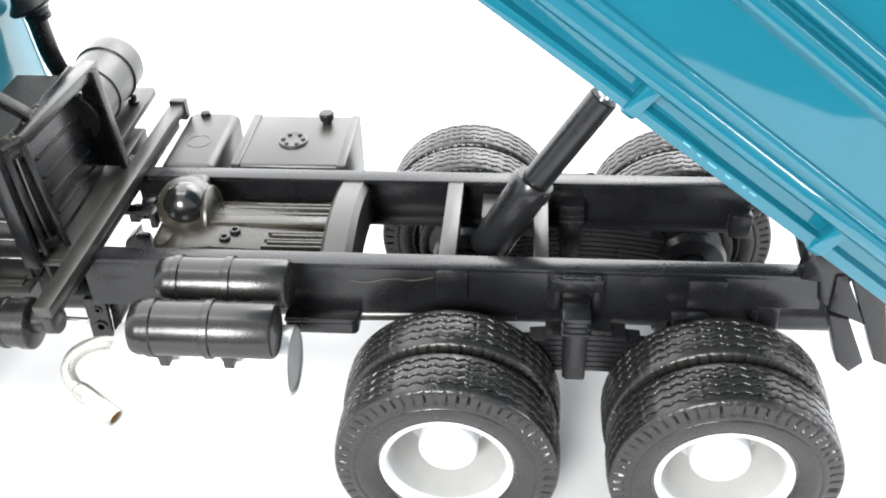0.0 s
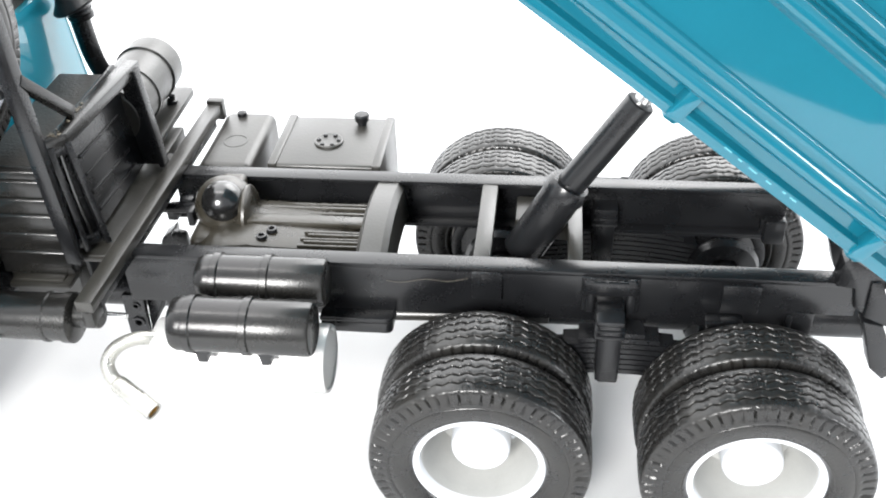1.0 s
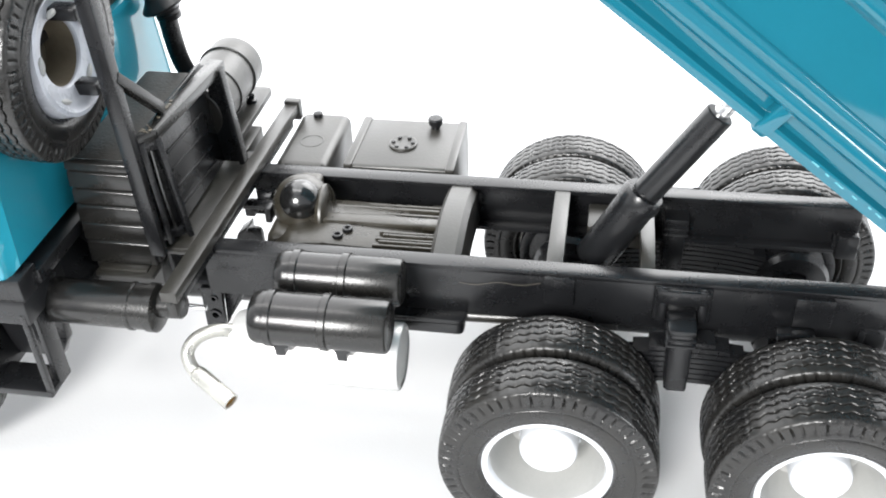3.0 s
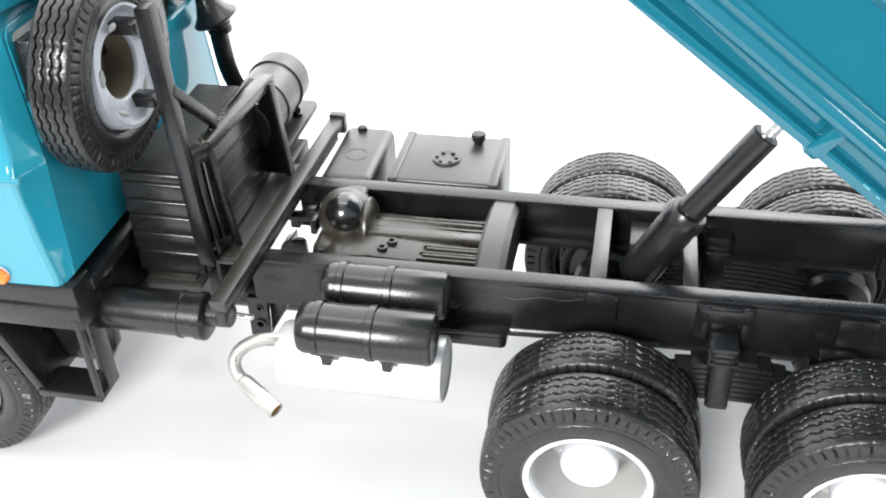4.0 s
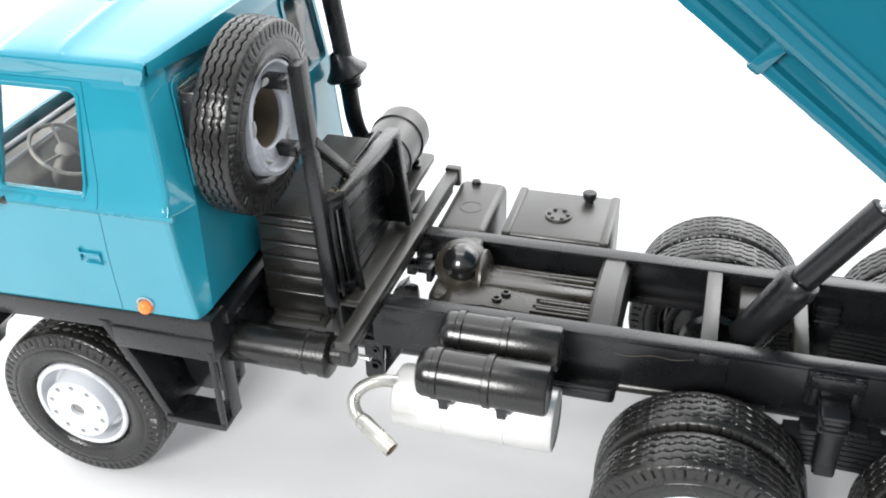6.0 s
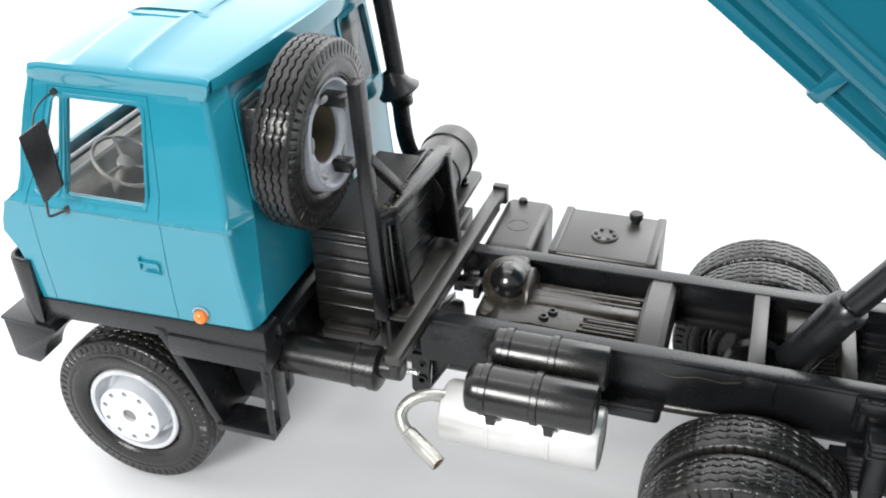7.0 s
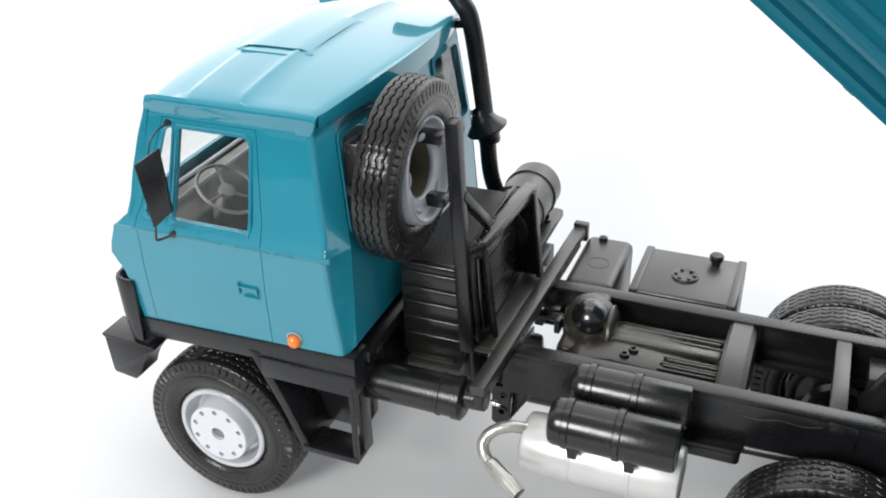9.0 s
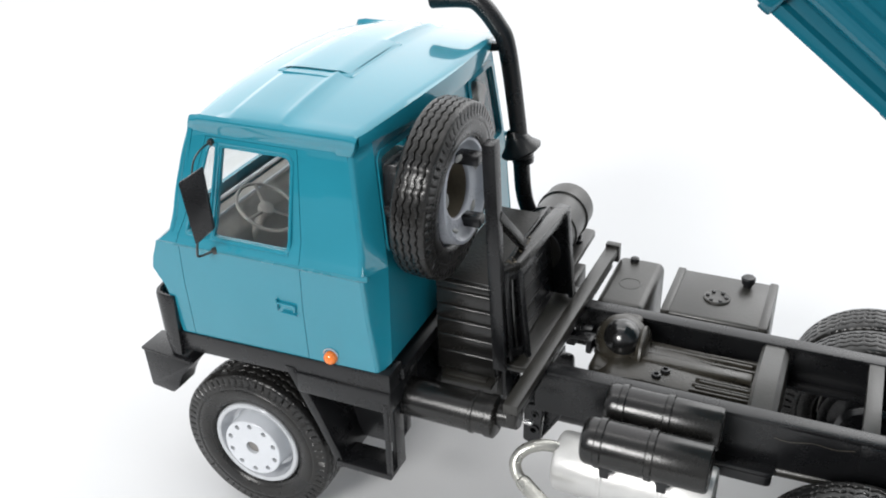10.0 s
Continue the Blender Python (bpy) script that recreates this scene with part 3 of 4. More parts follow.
a, b = Vector((-1.768, -0.98, 0.832)), Vector((-1.565, -1.085, 0.758))
lathe(bm, a, b - a, [(-0.01, 0.033), (0.0, 0.042), (0.02, 0.045), ((b - a).length, 0.045), ((b - a).length, 0.035), (0.02, 0.035)], 24)
part("tail_pipe", bm, TARNISH, muffler, "tarnished silver tail pipe sleeve")
bm = bmesh.new()
d = (b - a).normalized()
lathe(bm, b - d * 0.012, -d, [(0, 0.0345), (0.03, 0.0345), (0.03, 0.0)], 20)
part("pipe_bore", bm, BRASS, muffler, "yellowish pipe bore")

# box and tube under the rail behind the air tanks
bm = bmesh.new()
prism(bm, rounded([(-0.86, -0.5), (-0.495, -0.5), (-0.495, -0.36), (-0.86, -0.36)], [0.01, 0.035, 0.01, 0.01]), "z", 0.805, 0.872, 0.008)
prism(bm, rounded([(-0.865, -0.508), (-0.487, -0.508), (-0.487, -0.352), (-0.865, -0.352)], [0.01, 0.04, 0.01, 0.01]), "z", 0.88, 0.905, 0.006)
box(bm, -0.84, -0.53, -0.49, -0.37, 0.865, 0.885, 0.004)
part("battery_box", bm, BLACK, truck, "small black box with a flat lid")
bm = bmesh.new()
rod(bm, (-0.5, -0.4, 0.86), (0.1, -0.4, 0.88), 0.035)
part("cross_shaft", bm, DUSTY, truck)

# ---- bar, rack and engine cover behind the cab ----
bm = bmesh.new()
box(bm, -2.16, -1.89, -0.5, 0.5, 1.19, 1.235, 0.01)
prism(bm, rounded([(-2.12, 0.45), (-2.12, 1.15), (-1.965, 1.15), (-1.965, 0.45)], [0, 0.05, 0.05, 0]), "z", 1.285, 1.328, 0.008)
box(bm, -2.06, -1.93, 0.45, 0.78, 1.1, 1.25, 0.01)
part("base_plate", bm, DUSTY, truck)

bm = bmesh.new()
lathe(bm, (-2.55, -0.82, 1.10), (1, 0, 0), [(0, 0), (0, 0.09), (0.02, 0.117), (0.43, 0.117), (0.435, 0.124), (0.452, 0.124), (0.457, 0.117), (0.525, 0.117), (0.53, 0.125), (0.572, 0.125), (0.585, 0.105), (0.59, 0)], 40)
rod(bm, (-1.97, -0.82, 1.12), (-1.84, -0.82, 1.125), 0.065, 24, 0.01)
box(bm, -1.9, -1.84, -0.9, -0.78, 1.1, 1.21, 0.018)
part("long_cylinder", bm, SATIN, truck, "glossy black horizontal cylinder")
bm = bmesh.new()
rod(bm, (-1.98, -0.6, 0.935), (-1.84, -0.6, 0.93), 0.016)
part("link_rod", bm, CHROME, truck, "thin steel rod")
bm = bmesh.new()
prism(bm, rounded([(-1.965, 0.62), (-1.86, 0.58), (-1.84, 0.9), (-1.96, 0.9)], 0.015), "y", -0.4, -0.36, 0.006)
prism(bm, rounded([(-1.86, 0.62), (-1.75, 0.8), (-1.72, 0.9), (-1.84, 0.9)], 0.012), "y", -0.36, -0.31, 0.006)
lathe(bm, (-1.895, -0.4, 0.72), (0, -1, 0), [(0, 0.036), (0.014, 0.034), (0.014, 0.02), (0.0, 0.018), (0.0, 0.0)], 20)
lathe(bm, (-1.89, -0.4, 0.83), (0, -1, 0), [(0, 0.025), (0.008, 0.023), (0.008, 0.013), (0.0, 0.012), (0.0, 0.0)], 16)
part("link_bracket", bm, BLACK, truck, "black bracket with holes")

bm = bmesh.new()
box(bm, -2.42, -2.1, -0.60, -0.40, 1.085, 1.118, 0.008)
box(bm, -2.4, -2.14, -0.575, -0.52, 1.11, 1.128, 0.006)
part("side_ledge", bm, DUSTY, truck, "dusty black ledge under the engine cover")
bm = bmesh.new()
tube(bm, [(-0.52, -0.4335, 1.102), (-0.44, -0.4335, 1.094), (-0.32, -0.4335, 1.12), (-0.21, -0.4335, 1.112), (-0.11, -0.4335, 1.135)], 0.0009, 5)
part("stray_fibre", bm, TAN, truck, "thin pale fibre stuck on the rail")
# engine cover with lapped boards on its side
bm = bmesh.new()
box(bm, -2.47, -2.10, -0.49, 0.49, 0.9, 1.72, 0.015)
cover = part("engine_cover", bm, DUSTY, truck, "ribbed dusty black engine cover")
for z0, z1 in ((1.125, 1.262), (1.272, 1.375), (1.378, 1.482), (1.492, 1.577), (1.587, 1.682), (1.69, 1.74)):
    bm = bmesh.new()
    prism(bm, [(-0.488, z0), (-0.527, z0 + 0.004), (-0.52, z1 - 0.012), (-0.508, z1), (-0.488, z1 + 0.004)], "x", -2.468, -2.105, 0.003)
    part("cover_rib", bm, SATIN, cover)
bm = bmesh.new()
box(bm, -2.465, -2.095, -0.48, 0.5, 1.66, 1.735, 0.015)
part("cover_top", bm, GRIMY, cover, "grimy matt cover top")

# rack: portal frame with a ribbed panel
def plank(bm, a, b, w, t, up=(1, 0, 0), bevel=0.004):
    """A straight plank from a to b, w wide along up and t thick."""
    a, b = Vector(a), Vector(b)
    z = (b - a).normalized()
    x = (Vector(up) - z * Vector(up).dot(z)).normalized()
    y = z.cross(x)
    m = Matrix((x, y, z)).transposed().to_4x4()
    m.translation = (a + b) / 2
    return box(bm, -w / 2, w / 2, -t / 2, t / 2, -(b - a).length / 2, (b - a).length / 2, bevel, m)


bm = bmesh.new()
plank(bm, (-1.873, -0.895, 1.231), (-1.822, 1.10, 1.231), 0.085, 0.062)
plank(bm, (-1.822, 1.05, 1.215), (-1.82, 1.105, 1.215), 0.1, 0.13)
bar = part("cross_bar", bm, DUSTY, truck, "long dusty black cross bar")
bm = bmesh.new()
plank(bm, (-1.87, -0.8, 1.185), (-1.826, 0.95, 1.185), 0.076, 0.055)
part("bar_web", bm, BLACK, bar)
def block(bm, lower, upper, bevel=0.005):
    """A six-sided block between two four-cornered outlines."""
    b = bmesh.new()
    lo, hi = [b.verts.new(p) for p in lower], [b.verts.new(p) for p in upper]
    b.faces.new(lo[::-1])
    b.faces.new(hi)
    for i in range(4):
        j = (i + 1) % 4
        b.faces.new((lo[i], lo[j], hi[j], hi[i]))
    bmesh.ops.recalc_face_normals(b, faces=b.faces)
    bmesh.ops.bevel(b, geom=b.edges, offset=bevel, segments=2, profile=0.5, affect="EDGES")
    return merge(bm, b)


bm = bmesh.new()
block(bm, [(-2.1, -0.565, 1.225), (-2.02, -0.57, 1.225), (-2.02, -0.53, 1.225), (-2.1, -0.53, 1.225)], [(-2.178, -0.535, 2.61), (-2.105, -0.535, 2.62), (-2.105, -0.445, 2.625), (-2.178, -0.445, 2.615)])
part("rack_post", bm, BLACK, truck, "tall black slanting spare wheel post")
def slab(bm, tops, depth, bevel=0.006):
    """A plate given by the corners of its top face, with a thickness straight down."""
    b = bmesh.new()
    up = [b.verts.new(p) for p in tops]
    down = [b.verts.new((p[0], p[1], p[2] - depth)) for p in tops]
    b.faces.new(up)
    b.faces.new(down[::-1])
    for i in range(len(tops)):
        j = (i + 1) % len(tops)
        b.faces.new((up[j], up[i], down[i], down[j]))
    bmesh.ops.recalc_face_normals(b, faces=b.faces)
    bmesh.ops.bevel(b, geom=b.edges, offset=bevel, segments=2, profile=0.5, affect="EDGES")
    return merge(bm, b)


bm = bmesh.new()
slab(bm, [(-2.074, -0.503, 1.888), (-1.992, -0.418, 1.888), (-1.957, 0.44, 1.85), (-2.045, 0.45, 1.85)], 0.062, 0.007)
part("rack_top_bar", bm, SATIN, truck, "dusty black rack top bar with a slanting end")
bm = bmesh.new()
rng = random.Random(4)
for k in range(26):
    x, y = (-2.05 + rng.uniform(-0.012, 0.02), -0.2 + rng.gauss(0, 0.05)) if k < 14 else (-2.045 + rng.uniform(-0.02, 0.03), -0.43 + rng.gauss(0, 0.03))
    ball(bm, (x, y, 1.888 - 0.04 * (y + 0.42)), (0, 0, 1), rng.uniform(0.003, 0.009), 0.4)
tagged(part("dust_crumbs", bm, TAN, truck, "pale dust crumbs on the rack bar"), kind="stuff")
# near column: an open channel with a thin rod inside
bm = bmesh.new()
plank(bm, (-2.008, -0.405, 1.84), (-1.95, -0.39, 1.25), 0.03, 0.06, (1, 1, 0))
plank(bm, (-2.06, -0.475, 1.84), (-2.02, -0.475, 1.25), 0.03, 0.03, (1, 1, 0))
plank(bm, (-2.07, -0.41, 1.84), (-2.02, -0.40, 1.25), 0.12, 0.016, (1, 1, 0))
slab(bm, [(-2.05, -0.49, 1.32), (-1.965, -0.41, 1.32), (-1.99, -0.35, 1.32), (-2.08, -0.43, 1.32)], 0.06, 0.01)
slab(bm, [(-2.06, -0.485, 1.83), (-1.995, -0.415, 1.83), (-2.02, -0.37, 1.83), (-2.08, -0.43, 1.83)], 0.05, 0.006)
column = part("rack_column", bm, BLACK, truck, "black channel-shaped rack column")
bm = bmesh.new()
tube(bm, [(-2.035, -0.435, 1.82), (-2.022, -0.435, 1.55), (-2.0, -0.43, 1.3)], 0.011, 8)
part("column_rod", bm, GLOSSY, column)
# far column: a thin three-cornered cheek
bm = bmesh.new()
prism(bm, [(-2.04, 1.83), (-1.96, 1.83), (-1.895, 1.25), (-2.05, 1.25)], "y", 0.345, 0.375, 0.004)
plank(bm, (-1.965, 0.37, 1.83), (-1.9, 0.345, 1.25), 0.035, 0.065)
part("rack_cheek", bm, BLACK, truck)
bm = bmesh.new()
plank(bm, (-2.088, 0.0, 1.85), (-2.028, 0.0, 1.25), 0.02, 0.78)
panel = part("rack_panel", bm, BLACK, truck, "black ribbed rack panel")
for k in range(5):
    bm = bmesh.new()
    z = 1.33 + 0.103 * k
    x = -2.088 + (1.85 - z) * 0.1 + 0.012
    plank(bm, (x, -0.25, z + 0.014), (x, 0.24, z - 0.02), 0.014, 0.016, bevel=0.003)
    part("panel_rib", bm, BLACK, panel)
bm = bmesh.new()
plank(bm, (-2.1, -0.5, 2.2), (-2.045, -0.225, 1.895), 0.05, 0.055)
part("rack_brace", bm, SATIN, truck)

# air filter and snorkel on the far side
bm = bmesh.new()
lathe(bm, (-2.14, 0.34, 1.545), (0, 1, 0), [(0, 0), (0, 0.15), (0.02, 0.172), (0.27, 0.172), (0.275, 0.181), (0.3, 0.181), (0.305, 0.172), (0.52, 0.172), (0.525, 0.183), (0.55, 0.183), (0.555, 0.175), (0.68, 0.175), (0.70, 0.166), (0.715, 0.13), (0.72, 0.0)], 44)
part("air_filter", bm, DUSTY, truck, "dusty black ribbed air filter drum")
bm = bmesh.new()
lathe(bm, (-2.04, 0.93, 1.32), (0.15, 0, 1), [(0, 0.035), (0.03, 0.033), (0.035, 0.02), (0.06, 0.018), (0.062, 0.0)], 12)
part("clamp_bolt", bm, BLACK, truck)
bm = bmesh.new()
tube(bm, [(-2.27, 0.75, 1.5), (-2.35, 0.8, 1.56), (-2.40, 0.8, 1.72), (-2.435, 0.8, 2.1), (-2.52, 0.8, 2.68), (-2.59, 0.8, 2.84), (-2.72, 0.8, 2.98), (-2.84, 0.8, 3.0), (-3.04, 0.8, 2.98)], lambda s: 0.052 + 0.014 * s, 20)
snorkel = part("snorkel", bm, BLACK, truck, "tall black air intake snorkel")
bm = bmesh.new()
lathe(bm, (-2.405, 0.8, 1.93), (-0.1, 0, 1), [(0, 0.052), (0.0, 0.072), (0.03, 0.076), (0.034, 0.068), (0.05, 0.068), (0.054, 0.076), (0.075, 0.076), (0.08, 0.05)], 28)
lathe(bm, (-2.4, 0.8, 1.97), (-0.38, -0.1, 1), [(0.0, 0.05), (0.02, 0.09), (0.045, 0.136), (0.058, 0.14), (0.065, 0.134), (0.1, 0.1), (0.15, 0.074), (0.2, 0.05)], 32)
part("collar", bm, BLACK, snorkel)
bm = bmesh.new()
plank(bm, (-2.66, 0.8, 2.7), (-2.52, 0.8, 2.72), 0.05, 0.07, (0, 0, 1))
part("clip", bm, BLACK, snorkel)

# spare wheel facing the rear
SPARE = (-2.41, -0.49, 2.305)
spare = thing("spare_wheel", SPARE, "upright spare wheel on a pale grey rim behind the cab", "", parent=truck)
put("tyre", TYRE, SPARE, spare, (4, 0, 90)).scale = (0.935, 0.8, 0.935)
bm = bmesh.new()
lathe(bm, SPARE, (1, 0, 0.07), [(0.07, 0.158), (0.078, 0.165), (0.085, 0.2), (0.09, 0.235), (0.105, 0.256), (0.122, 0.264), (0.13, 0.276), (0.126, 0.296), (0.06, 0.303), (-0.1, 0.3), (-0.1, 0.15), (0.07, 0.158)], 56)
part("rim", bm, GREYRIM, spare, "pale grey plastic rim")
bm = bmesh.new()
lathe(bm, SPARE, (1, 0, 0.07), [(-0.09, 0.0), (-0.09, 0.145), (0.06, 0.156)], 36)
part("rim_bore", bm, TAN, spare, "brownish rim bore")
for k in range(5):
    a = 2 * math.pi * (k + 0.35) / 5
    bm = bmesh.new()
    pts = [(SPARE[0] + 0.1, SPARE[1] + 0.215 * math.cos(a + b) , SPARE[2] - 0.007 + 0.215 * math.sin(a + b)) for b in (-0.2, -0.1, 0.0, 0.1, 0.2)]
    tube(bm, pts, lambda s: 0.004 + 0.012 * math.sin(math.pi * s), 8)
    part("rim_dent", bm, DISH, spare)
for dy, dz in ((-0.04, 0.19), (-0.02, -0.19)):
    bm = bmesh.new()
    box(bm, SPARE[0] + 0.05, SPARE[0] + 0.2, SPARE[1] + dy + 0.03, SPARE[1] + dy + 0.12, SPARE[2] + dz - 0.032, SPARE[2] + dz + 0.032, 0.012)
    part("clamp", bm, BLACK, spare)
bm = bmesh.new()
box(bm, -2.58, -2.47, -0.9, -0.3, 2.3, 2.36, 0.01)
prism(bm, [(-0.87, 2.08), (-0.3, 2.08), (-0.3, 2.52), (-0.83, 2.52)], "x", -2.6, -2.5, 0.008)
prism(bm, [(-0.85, 2.30), (-0.82, 2.56), (-0.4, 2.56), (-0.4, 2.2), (-0.85, 2.2)], "x", -2.61, -2.53, 0.008)
box(bm, -2.53, -2.49, -0.875, -0.75, 2.36, 2.4, 0.006)
part("spare_carrier", bm, BLACK, truck)

# ---- hoist ram ----
base, joint, tip = Vector((0.14, -0.05, 1.03)), Vector((0.375, -0.05, 1.46)), Vector((0.685, -0.05, 1.93))
bm = bmesh.new()
rod(bm, base, joint, 0.105, 32, 0.01)
d = (joint - base).normalized()
lathe(bm, joint - d * 0.07, d, [(0, 0.106), (0.004, 0.113), (0.05, 0.113), (0.08, 0.1), (0.082, 0.07)], 32)
ram = part("hoist_ram", bm, BLACK, truck, "black telescopic hoist ram")
bm = bmesh.new()
rod(bm, joint - d * 0.05, tip, 0.074, 32, 0.006)
part("ram_stage", bm, BLACK, ram)
bm = bmesh.new()
d2 = (tip - joint).normalized()
rod(bm, tip - d2 * 0.05, tip + d2 * 0.3, 0.042, 24, 0.004)
part("ram_rod", bm, CHROME, ram, "bright steel rod end")
bm = bmesh.new()
box(bm, 0.0, 0.3, -0.2, 0.12, 0.66, 0.88, 0.01)
box(bm, 0.1, 0.4, 0.1, 0.33, 1.0, 1.13, 0.01)
part("ram_cradle", bm, DUSTY, truck)

FLAP_ARM = ([(1.79, 1.0), (1.89, 0.98), (2.02, 0.70), (1.96, 0.63), (1.885, 0.70)], 0.36, 0.47)
HINGE_PLATE = ([(1.785, 1.23), (1.83, 1.235), (1.98, 0.93), (1.79, 1.02)], 0.34, 0.46)
HINGE_BLOCK = ([(1.63, 1.19), (1.645, 1.33), (1.67, 1.36), (1.87, 1.22), (1.82, 1.02), (1.74, 1.06), (1.72, 1.18)], 0.35, 0.445)
FLAP_PLATE = ([(1.85, 1.23), (2.04, 1.08), (2.14, 0.68), (2.06, 0.72), (1.99, 0.9)], 0.36, 0.475)
# ---- rear end of the frame: hinge blocks and flap arms ----
for side in (-1, 1):
    for outline, a, b in (FLAP_ARM, HINGE_PLATE, FLAP_PLATE, HINGE_BLOCK):
        bm = bmesh.new()
        prism(bm, outline, "y", *sorted((side * a, side * b)), 0.008)
        part("hinge_plate", bm, BLACK, truck, "black rear hinge plate")

# ---- tipper bed, raised ----
SLOPE = math.atan(0.778)
CU, SU = math.cos(SLOPE), math.sin(SLOPE)
ORIGIN = (0.655, 2.495)


def bed_at(u, y, v):
    """u runs down the slope to the rear, v stands square on the floor."""
    return Vector((ORIGIN[0] + CU * u + SU * v, y, ORIGIN[1] - SU * u + CU * v))


BED_FRONT, BED_REAR = -2.1, 1.62


def bed_bar(bm, outline, u0, u1, bevel=0.006):
    """A bar along the bed with the given outline in (y, v)."""
    b = bmesh.new()
    prism(b, outline, "x", u0, u1, bevel)
    for v in b.verts:
        v.co = bed_at(v.co.x, v.co.y, v.co.z)
    return merge(bm, b)


def bed_box(bm, u0, u1, y0, y1, v0, v1, bevel=0.008):
    b = bmesh.new()
    box(b, u0, u1, y0, y1, v0, v1, bevel)
    for v in b.verts:
        v.co = bed_at(v.co.x, v.co.y, v.co.z)
    return merge(bm, b)


# all bed parts wear the teal with shade in its colour
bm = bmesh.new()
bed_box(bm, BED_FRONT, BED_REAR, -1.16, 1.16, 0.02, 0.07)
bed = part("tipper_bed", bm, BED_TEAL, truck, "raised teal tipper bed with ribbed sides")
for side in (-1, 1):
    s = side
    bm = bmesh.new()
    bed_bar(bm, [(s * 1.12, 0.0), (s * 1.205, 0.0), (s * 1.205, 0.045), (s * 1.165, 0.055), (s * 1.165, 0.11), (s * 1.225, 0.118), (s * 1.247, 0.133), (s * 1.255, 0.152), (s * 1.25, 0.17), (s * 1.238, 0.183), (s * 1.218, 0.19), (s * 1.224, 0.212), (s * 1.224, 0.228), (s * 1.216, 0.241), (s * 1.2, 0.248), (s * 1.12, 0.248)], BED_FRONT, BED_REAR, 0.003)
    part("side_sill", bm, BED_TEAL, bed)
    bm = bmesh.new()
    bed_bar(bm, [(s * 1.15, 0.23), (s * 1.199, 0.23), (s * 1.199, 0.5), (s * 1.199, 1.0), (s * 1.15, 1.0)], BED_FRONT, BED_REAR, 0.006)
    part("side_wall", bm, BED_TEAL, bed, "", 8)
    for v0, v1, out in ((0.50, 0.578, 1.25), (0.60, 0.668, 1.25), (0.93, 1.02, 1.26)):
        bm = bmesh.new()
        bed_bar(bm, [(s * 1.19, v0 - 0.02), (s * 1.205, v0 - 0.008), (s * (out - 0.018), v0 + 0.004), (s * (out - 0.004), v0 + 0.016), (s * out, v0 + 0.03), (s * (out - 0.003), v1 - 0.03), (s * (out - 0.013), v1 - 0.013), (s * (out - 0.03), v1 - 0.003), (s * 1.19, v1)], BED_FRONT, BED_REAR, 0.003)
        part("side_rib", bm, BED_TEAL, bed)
    for k in range(-3, 2):
        u = 0.02 + 0.925 * k if k < 1 else 0.93
        if k == -3:
            continue
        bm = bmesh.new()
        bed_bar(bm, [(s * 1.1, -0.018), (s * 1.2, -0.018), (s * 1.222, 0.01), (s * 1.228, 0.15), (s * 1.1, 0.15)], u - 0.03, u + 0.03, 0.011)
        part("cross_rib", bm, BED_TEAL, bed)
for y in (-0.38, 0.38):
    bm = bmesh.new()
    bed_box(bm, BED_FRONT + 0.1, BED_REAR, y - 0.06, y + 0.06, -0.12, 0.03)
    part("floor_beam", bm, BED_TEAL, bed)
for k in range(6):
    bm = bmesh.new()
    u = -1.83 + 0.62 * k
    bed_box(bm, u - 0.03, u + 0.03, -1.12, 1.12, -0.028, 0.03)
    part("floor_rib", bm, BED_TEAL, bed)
for u, v, d in ((0.26, 0.034, 0.022), (0.32, 0.03, 0.012), (0.386, 0.028, 0.026), (0.461, 0.029, 0.016), (0.532, 0.034, 0.01), (0.58, 0.033, 0.02)):
    bm = bmesh.new()
    bed_bar(bm, [(-1.2, v - 0.005), (-1.2065, v - 0.003), (-1.2068, v + 0.002), (-1.2, v + 0.005)], u - d, u + d * 0.6, 0.0015)
    part("paint_scuff", bm, SCUFF, bed, "pale worn paint spot")
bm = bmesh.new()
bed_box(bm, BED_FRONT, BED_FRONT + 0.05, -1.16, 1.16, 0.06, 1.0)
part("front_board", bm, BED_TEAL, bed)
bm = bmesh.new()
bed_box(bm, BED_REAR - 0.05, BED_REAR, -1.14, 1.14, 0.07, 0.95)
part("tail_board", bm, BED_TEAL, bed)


# ---- cab ----
def side_y(z):
    """Half width of the cab at a height."""
    pts = ((1.3, 1.045), (1.4, 1.055), (1.72, 1.077), (1.978, 1.077), (1.987, 1.089), (1.998, 1.093), (2.01, 1.088), (2.022, 1.072), (2.06, 1.057), (2.12, 1.03), (2.6, 0.961), (2.64, 0.957), (2.655, 0.942), (2.8, 0.93))
    return float(np.interp(z, [p[0] for p in pts], [p[1] for p in pts]))


CUTS = (1.4, 1.72, 1.978, 1.987, 1.998, 2.01, 2.022, 2.06, 2.12, 2.6, 2.64, 2.655)
BODY = [(-3.91, 1.35), (-2.605, 1.385), (-2.655, 2.0), (-2.745, 2.69), (-3.70, 2.69), (-3.73, 2.6), (-3.765, 2.5), (-3.82, 2.3), (-3.868, 2.06), (-3.935, 1.998), (-3.972, 1.978), (-3.98, 1.95), (-4.015, 1.86), (-4.03, 1.79), (-3.965, 1.68), (-3.945, 1.6)]
DOOR = [(-3.82, 1.366), (-3.03, 1.389), (-3.015, 2.0), (-3.03, 2.63), (-3.60, 2.63), (-3.815, 2.04), (-3.815, 1.98)]
DOOR_IN = [(-3.816, 1.36), (-3.034, 1.382), (-3.019, 2.0), (-3.034, 2.627), (-3.598, 2.627), (-3.811, 2.04), (-3.811, 1.98)]
